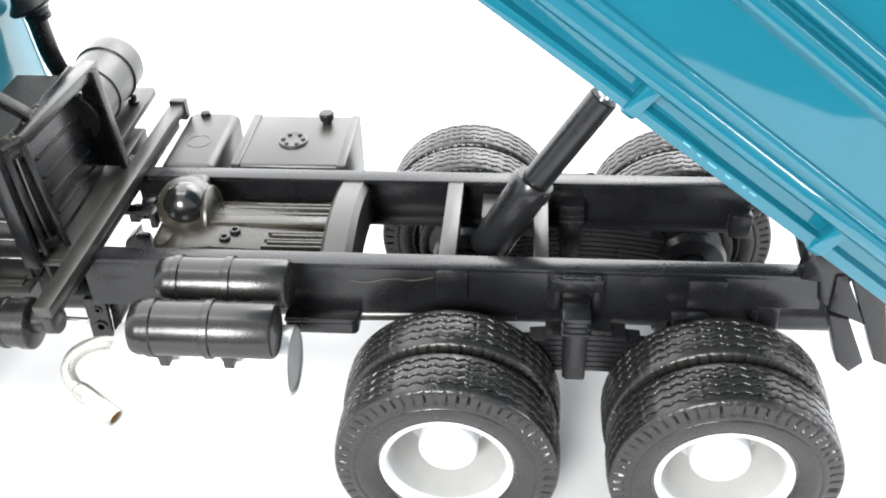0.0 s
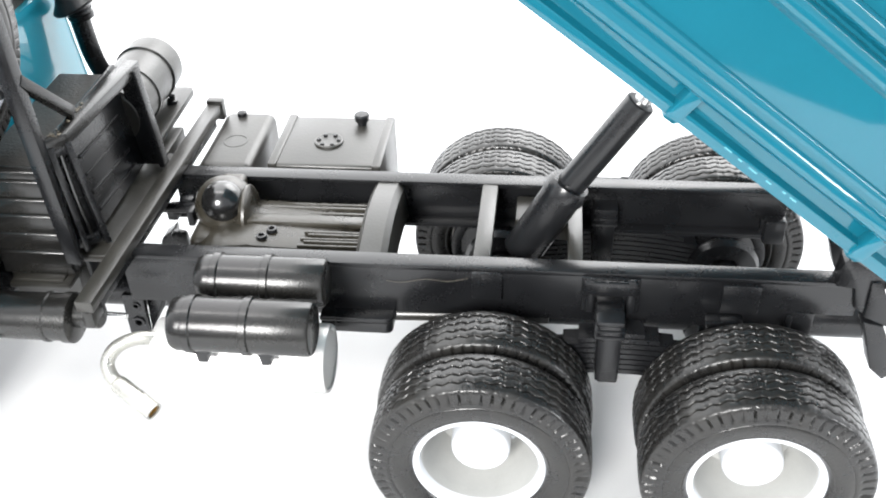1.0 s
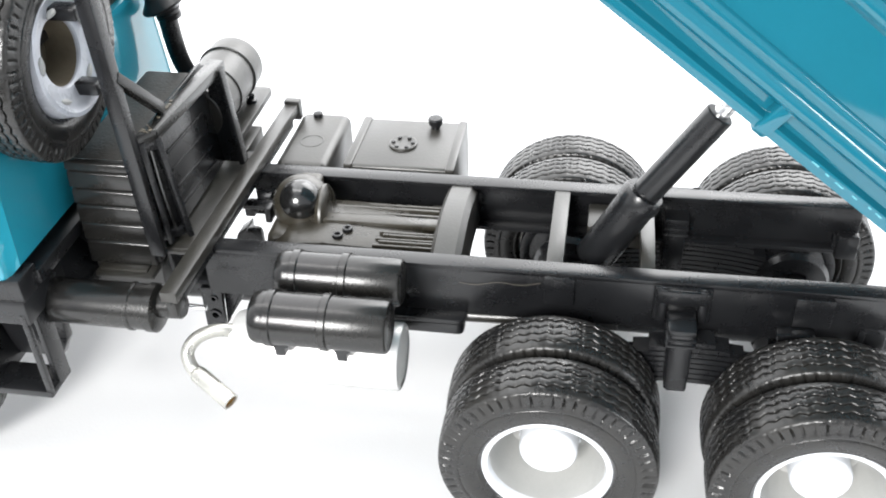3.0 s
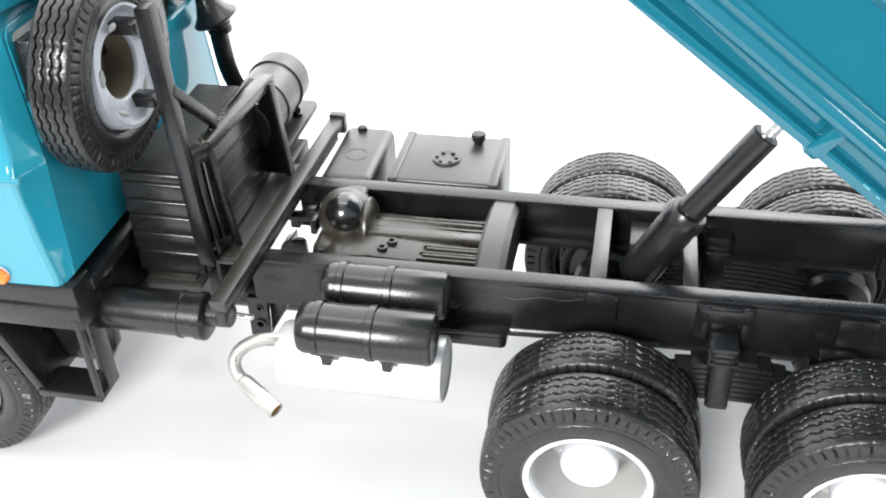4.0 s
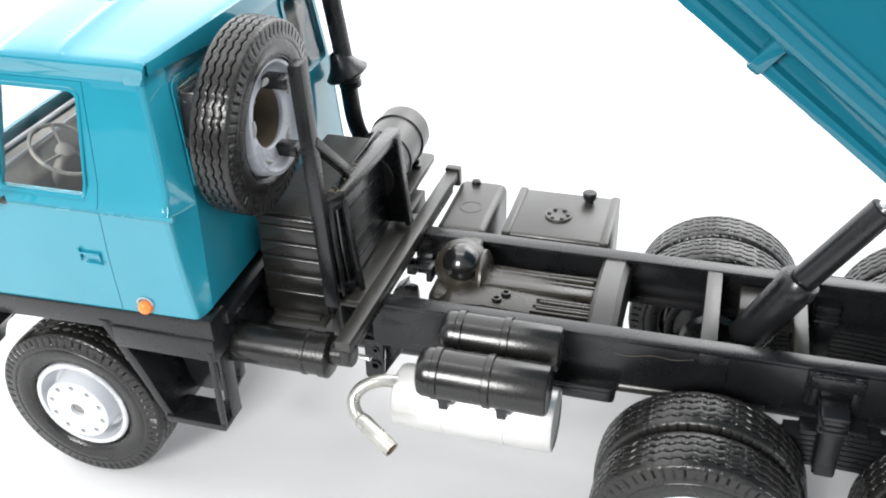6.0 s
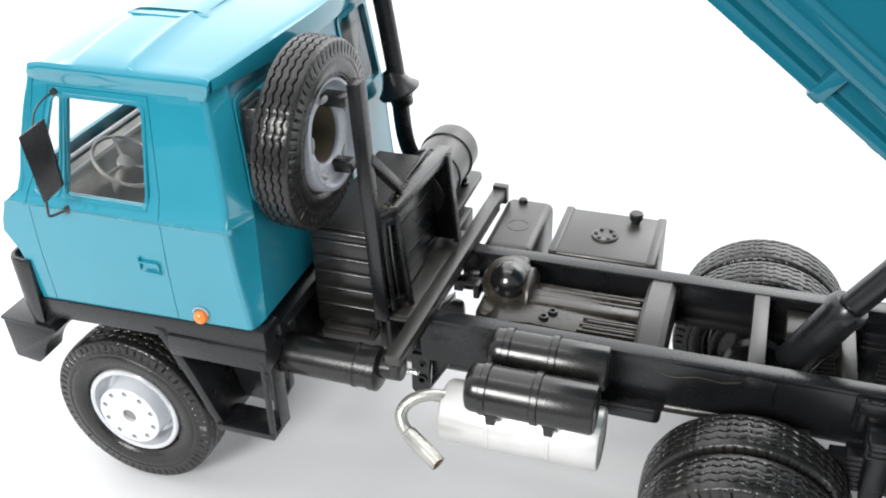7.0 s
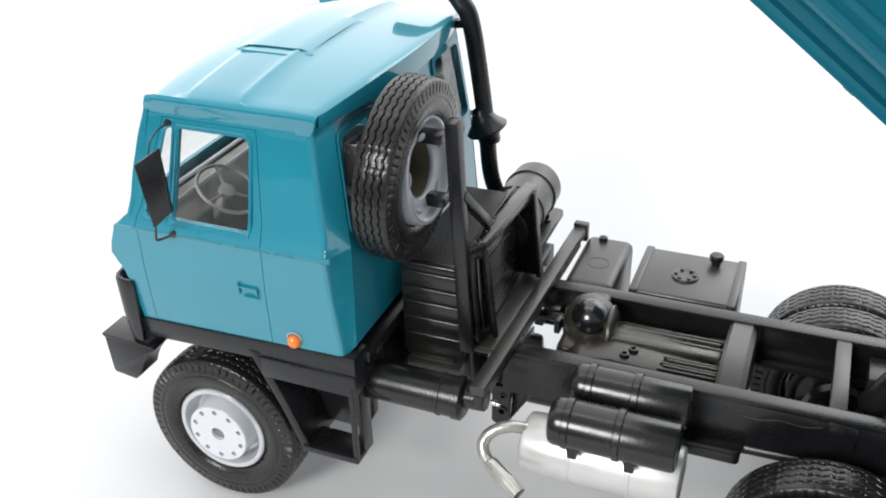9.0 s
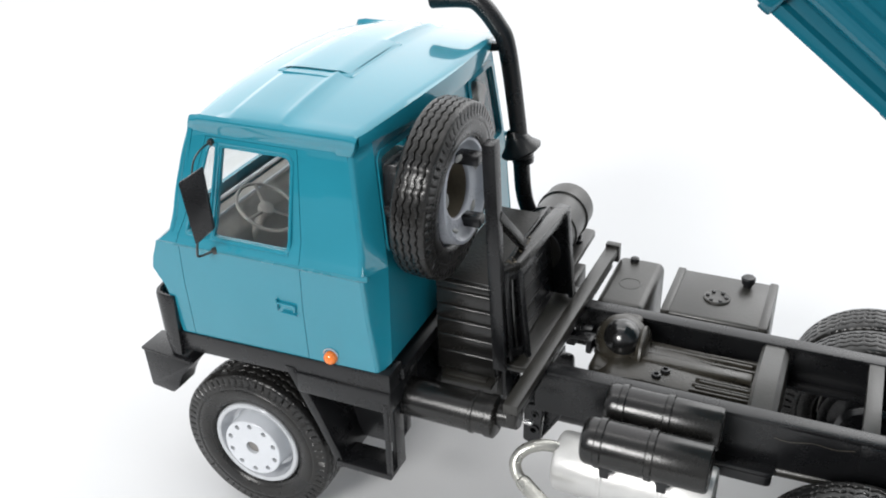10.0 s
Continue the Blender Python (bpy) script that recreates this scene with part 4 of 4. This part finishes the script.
WINDOW = [(-3.50, 2.575), (-3.075, 2.575), (-3.105, 2.065), (-3.575, 2.065)]
QUARTER = [(-3.595, 2.575), (-3.545, 2.575), (-3.625, 2.065), (-3.755, 2.065)]
WINDOW_R, QUARTER_R = [0.015, 0.05, 0.02, 0.015], [0.03, 0.012, 0.012, 0.03]


def corner_x(z):
    """The rear edge of the cab's side."""
    return float(np.interp(z, (1.385, 2.0, 2.69), (-2.585, -2.632, -2.715)))


def crease_y(z):
    """Half width of the rear wall, inside the corner strip."""
    return float(np.interp(z, (1.385, 2.0, 2.69), (0.968, 0.905, 0.842)))


def rear_x(z):
    return float(np.interp(z, (1.385, 2.0, 2.69), (-2.55, -2.572, -2.655)))


def on_side(side):
    return lambda x, z, d: (x, side * (side_y(z) - d), z)


bm = bmesh.new()
for side in (-1, 1):
    # door openings start above the sill so that the body stays in one piece
    hole = [(-3.82, 1.363), (-3.03, 1.3855), *DOOR[2:]]
    sheet(bm, BODY, [hole], on_side(side), 0.035, CUTS)
    # rounded corner, a narrow flat strip and a crease between side and rear wall
    zs = (1.385, 1.5, 1.72, 1.978, 1.987, 1.998, 2.01, 2.022, 2.06, 2.12, 2.3, 2.6, 2.69)
    rows = []
    for z in zs:
        x, y = corner_x(z), side_y(z)
        c = crease_y(z)
        low = z + 0.035 * max(0.0, (1.6 - z) / 0.215)
        rows.append([(x - 0.03, side * y, z), (x - 0.012, side * (y - 0.003), z), (x - 0.002, side * (y - 0.013), z), (x + 0.002, side * (y - 0.03), z), (rear_x(z) + 0.001, side * (c + 0.007), low), (rear_x(z) + 0.004, side * c, low), (rear_x(z), side * (c - 0.01), low)])
    grid(bm, rows)


wall = [(-0.963, 1.418), (0.963, 1.418), (0.898, 2.0), (0.834, 2.69), (-0.834, 2.69), (-0.898, 2.0)]
REAR_WINDOWS = [[(-0.85, 2.1), (-0.43, 2.1), (-0.43, 2.58), (-0.8, 2.58)], [(0.43, 2.1), (0.85, 2.1), (0.8, 2.58), (0.43, 2.58)]]
sheet(bm, wall, [rounded(w, 0.04) for w in REAR_WINDOWS], lambda y, z, d: (rear_x(z) - d, y, z), 0.035, (2.0,))
# front: nose below the windscreen, with rounded corners
front = ((1.36, -3.91), (1.6, -3.945), (1.68, -3.965), (1.79, -4.03), (1.86, -4.015), (1.95, -3.98), (1.978, -3.972), (1.998, -3.935), (2.06, -3.868))
ys = [-1.0, -0.93, -0.8, -0.5, 0.0, 0.5, 0.8, 0.93, 1.0]
rows = []
for z, x in front:
    w = side_y(z)
    rows.append([(x, -w, z)] + [(x - 0.05 * (1 - abs(y) ** 4), y * w * 0.985, z) for y in ys] + [(x, w, z)])
grid(bm, rows)
# windscreen frame
def screen_x(y, z):
    base = float(np.interp(z, (2.06, 2.3, 2.5, 2.6, 2.69), (-3.868, -3.82, -3.765, -3.73, -3.70)))
    return base - 0.05 * (1 - abs(y) ** 3)


frame_out = [(-1.03, 2.06), (1.03, 2.06), (0.955, 2.69), (-0.955, 2.69)]
frame_in = rounded([(-0.95, 2.12), (0.95, 2.12), (0.89, 2.62), (-0.89, 2.62)], 0.05)
sheet(bm, frame_out, [frame_in], lambda y, z, d: (screen_x(y, z) + d, y, z), 0.03, (-0.8, -0.5, -0.2, 0.2, 0.5, 0.8), 0)
cab = part("cab", bm, TEAL, truck, "glossy teal forward-control cab", 40)


for side in (-1, 1):
    bm = bmesh.new()
    tube(bm, [(-3.84, side * 1.079, 1.987), (-3.5, side * 1.083, 1.995), (-3.0, side * 1.083, 1.998), (corner_x(2.0) - 0.01, side * 1.081, 2.0), (corner_x(2.0) + 0.008, side * 1.06, 2.0)], 0.013, 10)
    part("waist_bead", bm, WORN_TEAL, cab, "raised teal bead with worn paint")
# roof with a rolled edge, a shallow raised field and a hatch
def step(a, b, x):
    t = min(1.0, max(0.0, (x - a) / (b - a)))
    return t * t * (3 - 2 * t)


def roof_z(x, y):
    z = 2.757 + 0.078 * (1 - (abs(y) / 0.97) ** 2.2)
    z -= 0.055 * max(0.0, (-3.3 - x) / 0.41) ** 2
    # two shallow steps across the roof, the rear one a double ridge
    z += 0.011 * step(-3.46, -3.42, x) * (1 - step(0.9, 0.965, abs(y)))
    z -= 0.017 * step(-3.13, -2.99, x) * (1 - step(0.9, 0.965, abs(y)))
    z += 0.008 * math.exp(-(((x + 3.11) / 0.022) ** 2)) * (1 - step(0.93, 0.965, abs(y)))
    return z


def roof_bow(x, y):
    """The rear edge of the roof bows out behind the cab."""
    return (0.082 - 0.141 * min(1.0, abs(y) / 0.95) ** 2) * step(-3.0, -2.612, x)


def roof_front(y):
    """The front edge bows forward."""
    return -3.674 - 0.055 * (1 - abs(y) ** 2.2)


bm = bmesh.new()
xs = [-3.63, -3.6, -3.55, -3.5, -3.47, -3.455, -3.44, -3.425, -3.41, -3.3, -3.2, -3.15, -3.13, -3.12, -3.11, -3.1, -3.09, -3.07, -3.05, -3.02, -2.99, -2.97, -2.95, -2.85, -2.78, -2.72, -2.67, -2.63, -2.612]
HALF = 0.962
inner = list(np.linspace(-1, 1, 33))
rows = []
# rolled front edge, then the field, then the rolled rear edge
stations = [(0.0, 0.075), (-0.012, 0.045), (-0.008, 0.02), (0.012, 0.006), (0.03, 0.0)]
for (off, drop), push in zip(stations, (0.046, 0.046, 0.042, 0.03, 0.014)):
    row = []
    for y in inner:
        x = roof_front(y) + off
        row.append((x, y * (HALF - 0.012), roof_z(x, y * (HALF - 0.012)) - drop * (1 - 0.55 * abs(y) ** 3)))
    x = roof_front(1.0) + off + 0.004
    lip = [(x - push * (2.75 - c) / 0.12, b, c) for b, c in ((-HALF + 0.012, 2.632), (-HALF + 0.006, 2.636), (-HALF + 0.008, 2.65), (-HALF - 0.002 + drop * 0.1, 2.672), (-HALF - 0.016 + drop * 0.25, 2.708 - drop * 0.3), (-HALF - 0.015 + drop * 0.25, 2.728 - drop * 0.35), (-HALF - 0.003, 2.748 - drop * 0.4))]
    if not rows:
        nose = lip
    rows.append(lip + row + [(a, -b, c) for a, b, c in reversed(lip)])
for i, x in enumerate(xs):
    drop = {len(xs) - 1: 0.014, len(xs) - 2: 0.003}.get(i, 0.0)
    w = HALF
    row = [(x, -w + 0.012, 2.632), (x, -w + 0.006, 2.636), (x, -w + 0.008, 2.65), (x, -w - 0.004, 2.68), (x, -w - 0.016, 2.714), (x, -w - 0.015, 2.736 - drop), (x, -w - 0.003, 2.752 - drop)]
    row += [(x, y * (w - 0.012), roof_z(x, y * (w - 0.012)) - drop) for y in inner]
    row += [(a, -b, c) for a, b, c in reversed(row[:7])]
    rows.append([(a + roof_bow(a, b) - 0.036 * step(-2.8, -2.612, a) * min(1.0, max(0.0, (2.73 - c) / 0.09)), b, c) for a, b, c in row])
grid(bm, rows)
# lips down to the rear wall and to the windscreen
grid(bm, [[(-2.612 + roof_bow(-2.612, y * 0.95) + dx, y * 0.95, roof_z(-2.612, y * 0.95) - 0.014 if z is None else z) for y in inner] for dx, z in ((0.0, None), (0.004, 2.73), (0.0, 2.69), (-0.03, 2.672))])
grid(bm, [[(-2.642 + roof_bow(-2.612, y * 0.95), y * 0.95, 2.672) for y in inner], [(-2.7, y * 0.9, 2.674) for y in inner]])
grid(bm, [[(roof_front(y), y * 0.95, roof_z(roof_front(y), y * 0.95) - 0.075) for y in inner], [(screen_x(y * 0.95, 2.66) - 0.004, y * 0.95, 2.655) for y in inner]])
# filled corners and the ends of the rolled edges
for side in (-1, 1):
    prism(bm, [(-2.80, 2.634), (-2.713, 2.634), (-2.681, 2.70), (-2.676, 2.728), (-2.80, 2.728)], "y", *sorted((side * 0.84, side * 0.964)), 0.006)
for side in (-1, 1):
    grid(bm, [[(a, -side * b, c) for a, b, c in nose], [(a + 0.002, -side * (b + 0.014), c) for a, b, c in nose], [(a + 0.01, -side * (b + 0.1), c) for a, b, c in nose]])
for side in (-1, 1):
    lip = [(-0.95, 2.632), (-0.956, 2.636), (-0.954, 2.65), (-0.966, 2.68), (-0.978, 2.714), (-0.977, 2.722), (-0.965, 2.738), (-0.95, 2.7465)]
    x = -2.612 + roof_bow(-2.612, 0.96)
    end = [(x - 0.036 * min(1.0, max(0.0, (2.73 - z) / 0.09)), y, z) for y, z in lip]
    grid(bm, [[(a, -side * y, z) for a, y, z in end], [(a - 0.002, -side * (y + 0.012), z) for a, y, z in end], [(a - 0.06, -side * (y + 0.03), z - 0.01) for a, y, z in end]])
part("roof", bm, TEAL, cab, "glossy teal roof with a shallow raised field", 30)
bm = bmesh.new()
hx0, hx1, hy0, hy1 = -3.50, -3.02, -0.355, 0.29
rows = []
for d, o in ((0.0, -0.008), (0.012, -0.004), (0.02, 0.006), (0.022, 0.02)):
    loop = rounded([(hx0 + o, hy0 + o), (hx1 - o, hy0 + o), (hx1 - o, hy1 - o), (hx0 + o, hy1 - o)], 0.025)
    rows.append([(x, y, roof_z(x, y) + d * 0.32 + 0.001) for x, y in loop + loop[:1]])
grid(bm, rows)
grid(bm, [[(x, y, roof_z(x, y) + 0.008) for x in np.linspace(hx0 + 0.02, hx1 - 0.02, 9)] for y in np.linspace(hy0 + 0.02, hy1 - 0.02, 9)])
part("roof_hatch", bm, TEAL, cab, "flat teal roof hatch", 35)
bm = bmesh.new()
box(bm, -3.43, -3.11, -0.418, -0.402, roof_z(-3.27, -0.41) - 0.012, roof_z(-3.27, -0.41) + 0.006, 0.006)
part("hatch_hinge", bm, TEAL, cab)

# doors with window openings
for side in (-1, 1):
    bm = bmesh.new()
    inset = [(-3.816, 1.3645), (-3.034, 1.387), *DOOR_IN[2:]]
    sheet(bm, inset, [rounded(WINDOW, WINDOW_R), rounded(QUARTER, QUARTER_R)], on_side(side), 0.03, CUTS)
    door = part("door", bm, TEAL, cab, "teal cab door with a clear window", 40)
    # rebate behind the door's edge
    bm = bmesh.new()
    wide, narrow = [[(-3.42 + (x + 3.42) * k, 2.0 + (z - 2.0) * k) for x, z in DOOR] for k in (1.02, 0.95)]
    sheet(bm, wide, [narrow], lambda x, z, d, side=side: (x, side * (side_y(z) - 0.007 - d), z), 0.014, CUTS)
    part("door_rebate", bm, TEAL, door)
    # rounded beads round both panes
    for shape, radii, grow in ((WINDOW, WINDOW_R, 0.016), (QUARTER, QUARTER_R, 0.012)):
        mx, mz = sum(p[0] for p in shape) / 4, sum(p[1] for p in shape) / 4
        loop = rounded([(x + math.copysign(grow, x - mx), z + math.copysign(grow, z - mz)) for x, z in shape], [r + 0.014 for r in radii])
        bm = bmesh.new()
        tube(bm, [(x, side * (side_y(z) - 0.001), z) for x, z in loop + loop[:1]], 0.0085, 8)
        part("window_bead", bm, TEAL, door)
    bm = bmesh.new()
    y0, y1 = sorted((side * 1.0795, side * 1.094))
    box(bm, -3.19, -3.178, y0, y1, 1.69, 1.765, 0.004)
    box(bm, -3.19, -3.065, y0, y1, 1.735, 1.747, 0.004)
    box(bm, -3.16, -3.06, y0, y1, 1.677, 1.689, 0.004)
    box(bm, -3.075, -3.065, y0, y1, 1.70, 1.745, 0.003)
    part("door_handle", bm, TEAL, cab)
    for shape, radii in ((WINDOW, WINDOW_R), (QUARTER, QUARTER_R)):
        bm = bmesh.new()
        sheet(bm, rounded(shape, radii), [], lambda x, z, d, side=side: (x, side * (side_y(z) - 0.012 - d), z), 0.006, (2.06,))
        pane = part("window_pane", bm, GLASS, cab, "clear plastic window pane")
        pane.visible_shadow = False
    bm = bmesh.new()
    lathe(bm, (-2.88, side * 1.058, 1.435), (0, side, 0.02), [(0, 0.04), (0.018, 0.04), (0.032, 0.034), (0.042, 0.02), (0.046, 0.0)], 24)
    lamp = part("marker_lamp", bm, ORANGE, cab, "round orange marker lamp")
    bm = bmesh.new()
    tube(bm, [(-2.88 + 0.046 * math.cos(a), side * 1.066, 1.445 + 0.046 * math.sin(a)) for a in np.linspace(0.2, 2.94, 11)], 0.004, 8)
    part("lamp_bezel", bm, GREYRIM, lamp, "thin pale lamp bezel")
    # mirror on its wire arms
    bm = bmesh.new()
    lay = lambda p, d: (p[0], side * (1.2 + d + p[2]), p[1])
    plate = [(-3.595, 2.475, 0.04), (-3.475, 2.56, -0.02), (-3.455, 2.20, -0.02), (-3.545, 2.115, 0.04)]
    b2 = bmesh.new()
    lo = [b2.verts.new(lay(p, -0.012)) for p in plate]
    hi = [b2.verts.new(lay(p, 0.012)) for p in plate]
    b2.faces.new(lo)
    b2.faces.new(hi[::-1])
    for i in range(4):
        j = (i + 1) % 4
        b2.faces.new((lo[i], lo[j], hi[j], hi[i]))
    bmesh.ops.recalc_face_normals(b2, faces=b2.faces)
    bmesh.ops.bevel(b2, geom=b2.edges, offset=0.009, segments=2, profile=0.5, affect="EDGES")
    merge(bm, b2)
    part("wing_mirror", bm, BLACK, cab, "black rectangular wing mirror")
    bm = bmesh.new()
    tube(bm, [(-3.565, side * 1.2, 2.13), (-3.59, side * 1.19, 2.04), (-3.607, side * 1.16, 1.988), (-3.56, side * 1.085, 1.995)], 0.0075, 8)
    tube(bm, [(-3.545, side * 1.19, 2.5), (-3.556, side * 1.14, 2.565), (-3.562, side * 1.06, 2.596), (-3.566, side * 0.965, 2.6)], 0.005, 8)
    lathe(bm, (-3.556, side * 1.076, 1.996), (0, side, 0), [(0, 0.022), (0.02, 0.02), (0.024, 0.0)], 10)
    lathe(bm, (-3.566, side * 0.955, 2.6), (0, side, 0), [(0, 0.02), (0.025, 0.018), (0.028, 0.0)], 10)
    part("mirror_arm", bm, DUSTY, cab, "thin grey wire mirror arm")
for w in REAR_WINDOWS:
    bm = bmesh.new()
    sheet(bm, rounded(w, 0.04), [], lambda y, z, d: (rear_x(z) - 0.012 - d, y, z), 0.006)
    pane = part("rear_window", bm, GLASS, cab, "clear plastic rear window")
    pane.visible_shadow = False
    ring = rounded(w, 0.04)
    bm = bmesh.new()
    big = rounded([(w[0][0] - 0.035, w[0][1] - 0.035), (w[1][0] + 0.035, w[1][1] - 0.035), (w[2][0] + 0.035, w[2][1] + 0.035), (w[3][0] - 0.035, w[3][1] + 0.035)], 0.06)
    sheet(bm, big, [ring], lambda y, z, d: (rear_x(z) + 0.012 - d, y, z), 0.014)
    part("rear_window_frame", bm, TEAL, cab)
for side in (-1, 1):
    bm = bmesh.new()
    tube(bm, [(screen_x(0.97, z) + 0.012, side * (side_y(z) - 0.012), z) for z in np.linspace(2.05, 2.68, 8)], 0.02, 12)
    part("windscreen_pillar", bm, TEAL, cab)
bm = bmesh.new()
sheet(bm, frame_in, [], lambda y, z, d: (screen_x(y, z) + 0.012 + d, y, z), 0.006, (-0.8, -0.5, -0.2, 0.2, 0.5, 0.8), 0)
pane = part("windscreen", bm, GLASS, cab, "clear plastic windscreen")
pane.visible_shadow = False

# cabin
bm = bmesh.new()
box(bm, -3.86, -2.66, -0.98, 0.98, 1.42, 1.5, 0.01)
box(bm, -3.05, -2.66, -0.4, 0.4, 1.48, 1.9, 0.03)
part("cabin_floor", bm, CABIN, cab)
for y in (-0.58, 0.58):
    bm = bmesh.new()
    box(bm, -3.3, -2.85, y - 0.27, y + 0.27, 1.6, 1.8, 0.06, seg=3)
    b2 = bmesh.new()
    box(b2, -0.07, 0.07, -0.27, 0.27, 0, 0.72, 0.05, seg=3)
    merge(bm, b2, pose(-2.84, y, 1.74, 0, 8, 0))
    part("seat", bm, CABIN, cab, "dark grey seat")
bm = bmesh.new()
prism(bm, [(-3.86, 1.5), (-3.68, 1.5), (-3.66, 1.9), (-3.72, 2.0), (-3.82, 2.04), (-3.88, 1.95)], "y", -1.0, 1.0, 0.02)
dash = part("dashboard", bm, CABIN, cab)
for x, z, r in ((-3.835, 2.055, 0.014), (-3.74, 2.03, 0.01)):
    bm = bmesh.new()
    rod(bm, (x, -0.98, z), (x, 0.98, z), r, 10)
    part("dash_trim", bm, WHITE, dash, "thin pale dashboard edge")
bm = bmesh.new()
ring = [(0.19 * math.cos(2 * math.pi * k / 24), 0.19 * math.sin(2 * math.pi * k / 24), 0) for k in range(25)]
tube(bm, ring, 0.011, 8, False)
for k in range(3):
    a = 2 * math.pi * k / 3 + 0.5
    rod(bm, (0, 0, -0.02), (0.19 * math.cos(a), 0.19 * math.sin(a), 0), 0.01, 8)
lathe(bm, (0, 0, -0.03), (0, 0, 1), [(0, 0.0), (0, 0.05), (0.03, 0.05), (0.04, 0.03), (0.04, 0)], 16)
rod(bm, (0, 0, -0.35), (0, 0, -0.02), 0.03, 12)
bmesh.ops.transform(bm, matrix=pose(-3.55, -0.55, 2.02, 0, 32, 0), verts=bm.verts)
part("steering_wheel", bm, CABIN, cab, "grey steering wheel")

# ---- black skirts, bumper, guards and steps ----
for side in (-1, 1):
    bm = bmesh.new()
    prism(bm, [(-3.93, 1.225), (-2.52, 1.265), (-2.52, 1.395), (-3.93, 1.355)], "y", *sorted((side * 0.9, side * 1.062)), 0.008)
    part("cab_skirt", bm, BLACK, truck)
bm = bmesh.new()
box(bm, -3.9, -2.08, -0.40, 0.40, 0.88, 1.28, 0.02)
part("engine_block", bm, BLACK, truck)
bm = bmesh.new()
box(bm, -3.9, -2.5, -0.92, 0.92, 1.28, 1.36, 0.01)
box(bm, -2.74, -2.62, -0.9, 0.9, 1.34, 1.46, 0.01)
prism(bm, [(-2.66, 1.0), (-2.46, 1.0), (-2.46, 1.06), (-2.6, 1.2), (-2.66, 1.3)], "y", -0.85, 0.85, 0.01)
part("cab_subframe", bm, BLACK, truck)
# a thin curved shell, open at the top
bm = bmesh.new()
half = [(-3.915, 1.086), (-3.97, 1.087), (-4.02, 1.083), (-4.055, 1.068), (-4.078, 1.035), (-4.09, 0.97), (-4.105, 0.8), (-4.125, 0.45), (-4.135, 0.0)]
plan = [(x, -y) for x, y in half] + [(x, y) for x, y in reversed(half[:-1])]
rows = []
for z, inward in ((1.195, 0.0), (1.33, 0.0), (1.60, 0.0), (1.612, 0.004), (1.614, 0.01), (1.612, 0.019), (1.60, 0.023), (1.195, 0.023)):
    lean = float(np.interp(z, (1.195, 1.33, 1.614), (0.04, 0.014, 0.0)))
    row = []
    for x, y in plan:
        k = inward / 1.08
        front = min(1.0, max(0.0, (-3.915 - x) / 0.14))
        row.append((x + lean * front + inward * front - (0.01 * (1.614 - z) / 0.42) * (1 - front), y * (1 - k), z))
    rows.append(row)
grid(bm, rows)
for cut in (0, -1):
    grid(bm, [[rows[k][cut] for k in (0, 1, 2, 3)], [rows[k][cut] for k in (7, 6, 6, 5)]])
part("front_mask", bm, BLACK, truck, "thin black plastic front mask")
bm = bmesh.new()
box(bm, -4.24, -4.1, -1.0, 1.0, 0.9, 1.17, 0.02)
for side in (-1, 1):
    prism(bm, [(-4.213, 1.178), (-4.195, 0.925), (-4.185, 0.912), (-4.045, 0.893), (-4.03, 0.897), (-3.99, 0.935), (-3.972, 0.985), (-3.945, 1.04), (-3.905, 1.095), (-3.862, 1.14), (-3.85, 1.152), (-3.855, 1.163)], "y", *sorted((side * 0.93, side * 1.098)), 0.005)
    prism(bm, [(-4.222, 1.176), (-4.222, 1.196), (-3.862, 1.172), (-3.857, 1.156)], "y", *sorted((side * 0.9, side * 1.104)), 0.004)
part("bumper", bm, BLACK, truck, "matt black plastic front bumper")
for side in (-1, 1):
    bm = bmesh.new()
    y0, y1 = sorted((side * 0.72, side * 1.07))
    prism(bm, [(-3.2, 1.30), (-3.13, 1.30), (-2.97, 0.95), (-2.85, 0.66), (-2.89, 0.62), (-3.02, 0.93)], "y", y0, y1, 0.008)
    part("mudguard", bm, BLACK, truck, "flat black mudguard behind the front wheel")
    bm = bmesh.new()
    y0, y1 = sorted((side * 0.70, side * 1.075))
    box(bm, -3.12, -2.52, y0, y1, 1.135, 1.275, 0.012)
    step_box = part("step_housing", bm, BLACK, truck, "black cab step with open frame")
    bm = bmesh.new()
    y0, y1 = sorted((side * 0.88, side * 1.085))
    prism(bm, [(-2.9, y0), (-2.56, y0), (-2.535, y1) if side > 0 else (-2.535, y0), (-2.9, y1)] if side > 0 else [(-2.9, y0), (-2.535, y0), (-2.535, y1), (-2.9, y1)], "z", 0.655, 0.695, 0.008)
    part("step_plate", bm, BLACK, step_box)
    for y, thick in ((1.065, 0.028), (0.94, 0.11)):
        bm = bmesh.new()
        plank(bm, (-2.55, side * y, 1.2), (-2.55, side * y, 0.67), 0.03, thick)
        part("step_post", bm, BLACK, step_box)
    bm = bmesh.new()
    prism(bm, [(-2.97, 1.15), (-2.55, 1.15), (-2.56, 0.80), (-2.62, 0.68), (-2.88, 0.68)], "y", *sorted((side * 0.74, side * 0.8)), 0.006)
    part("step_back", bm, BLACK, step_box)
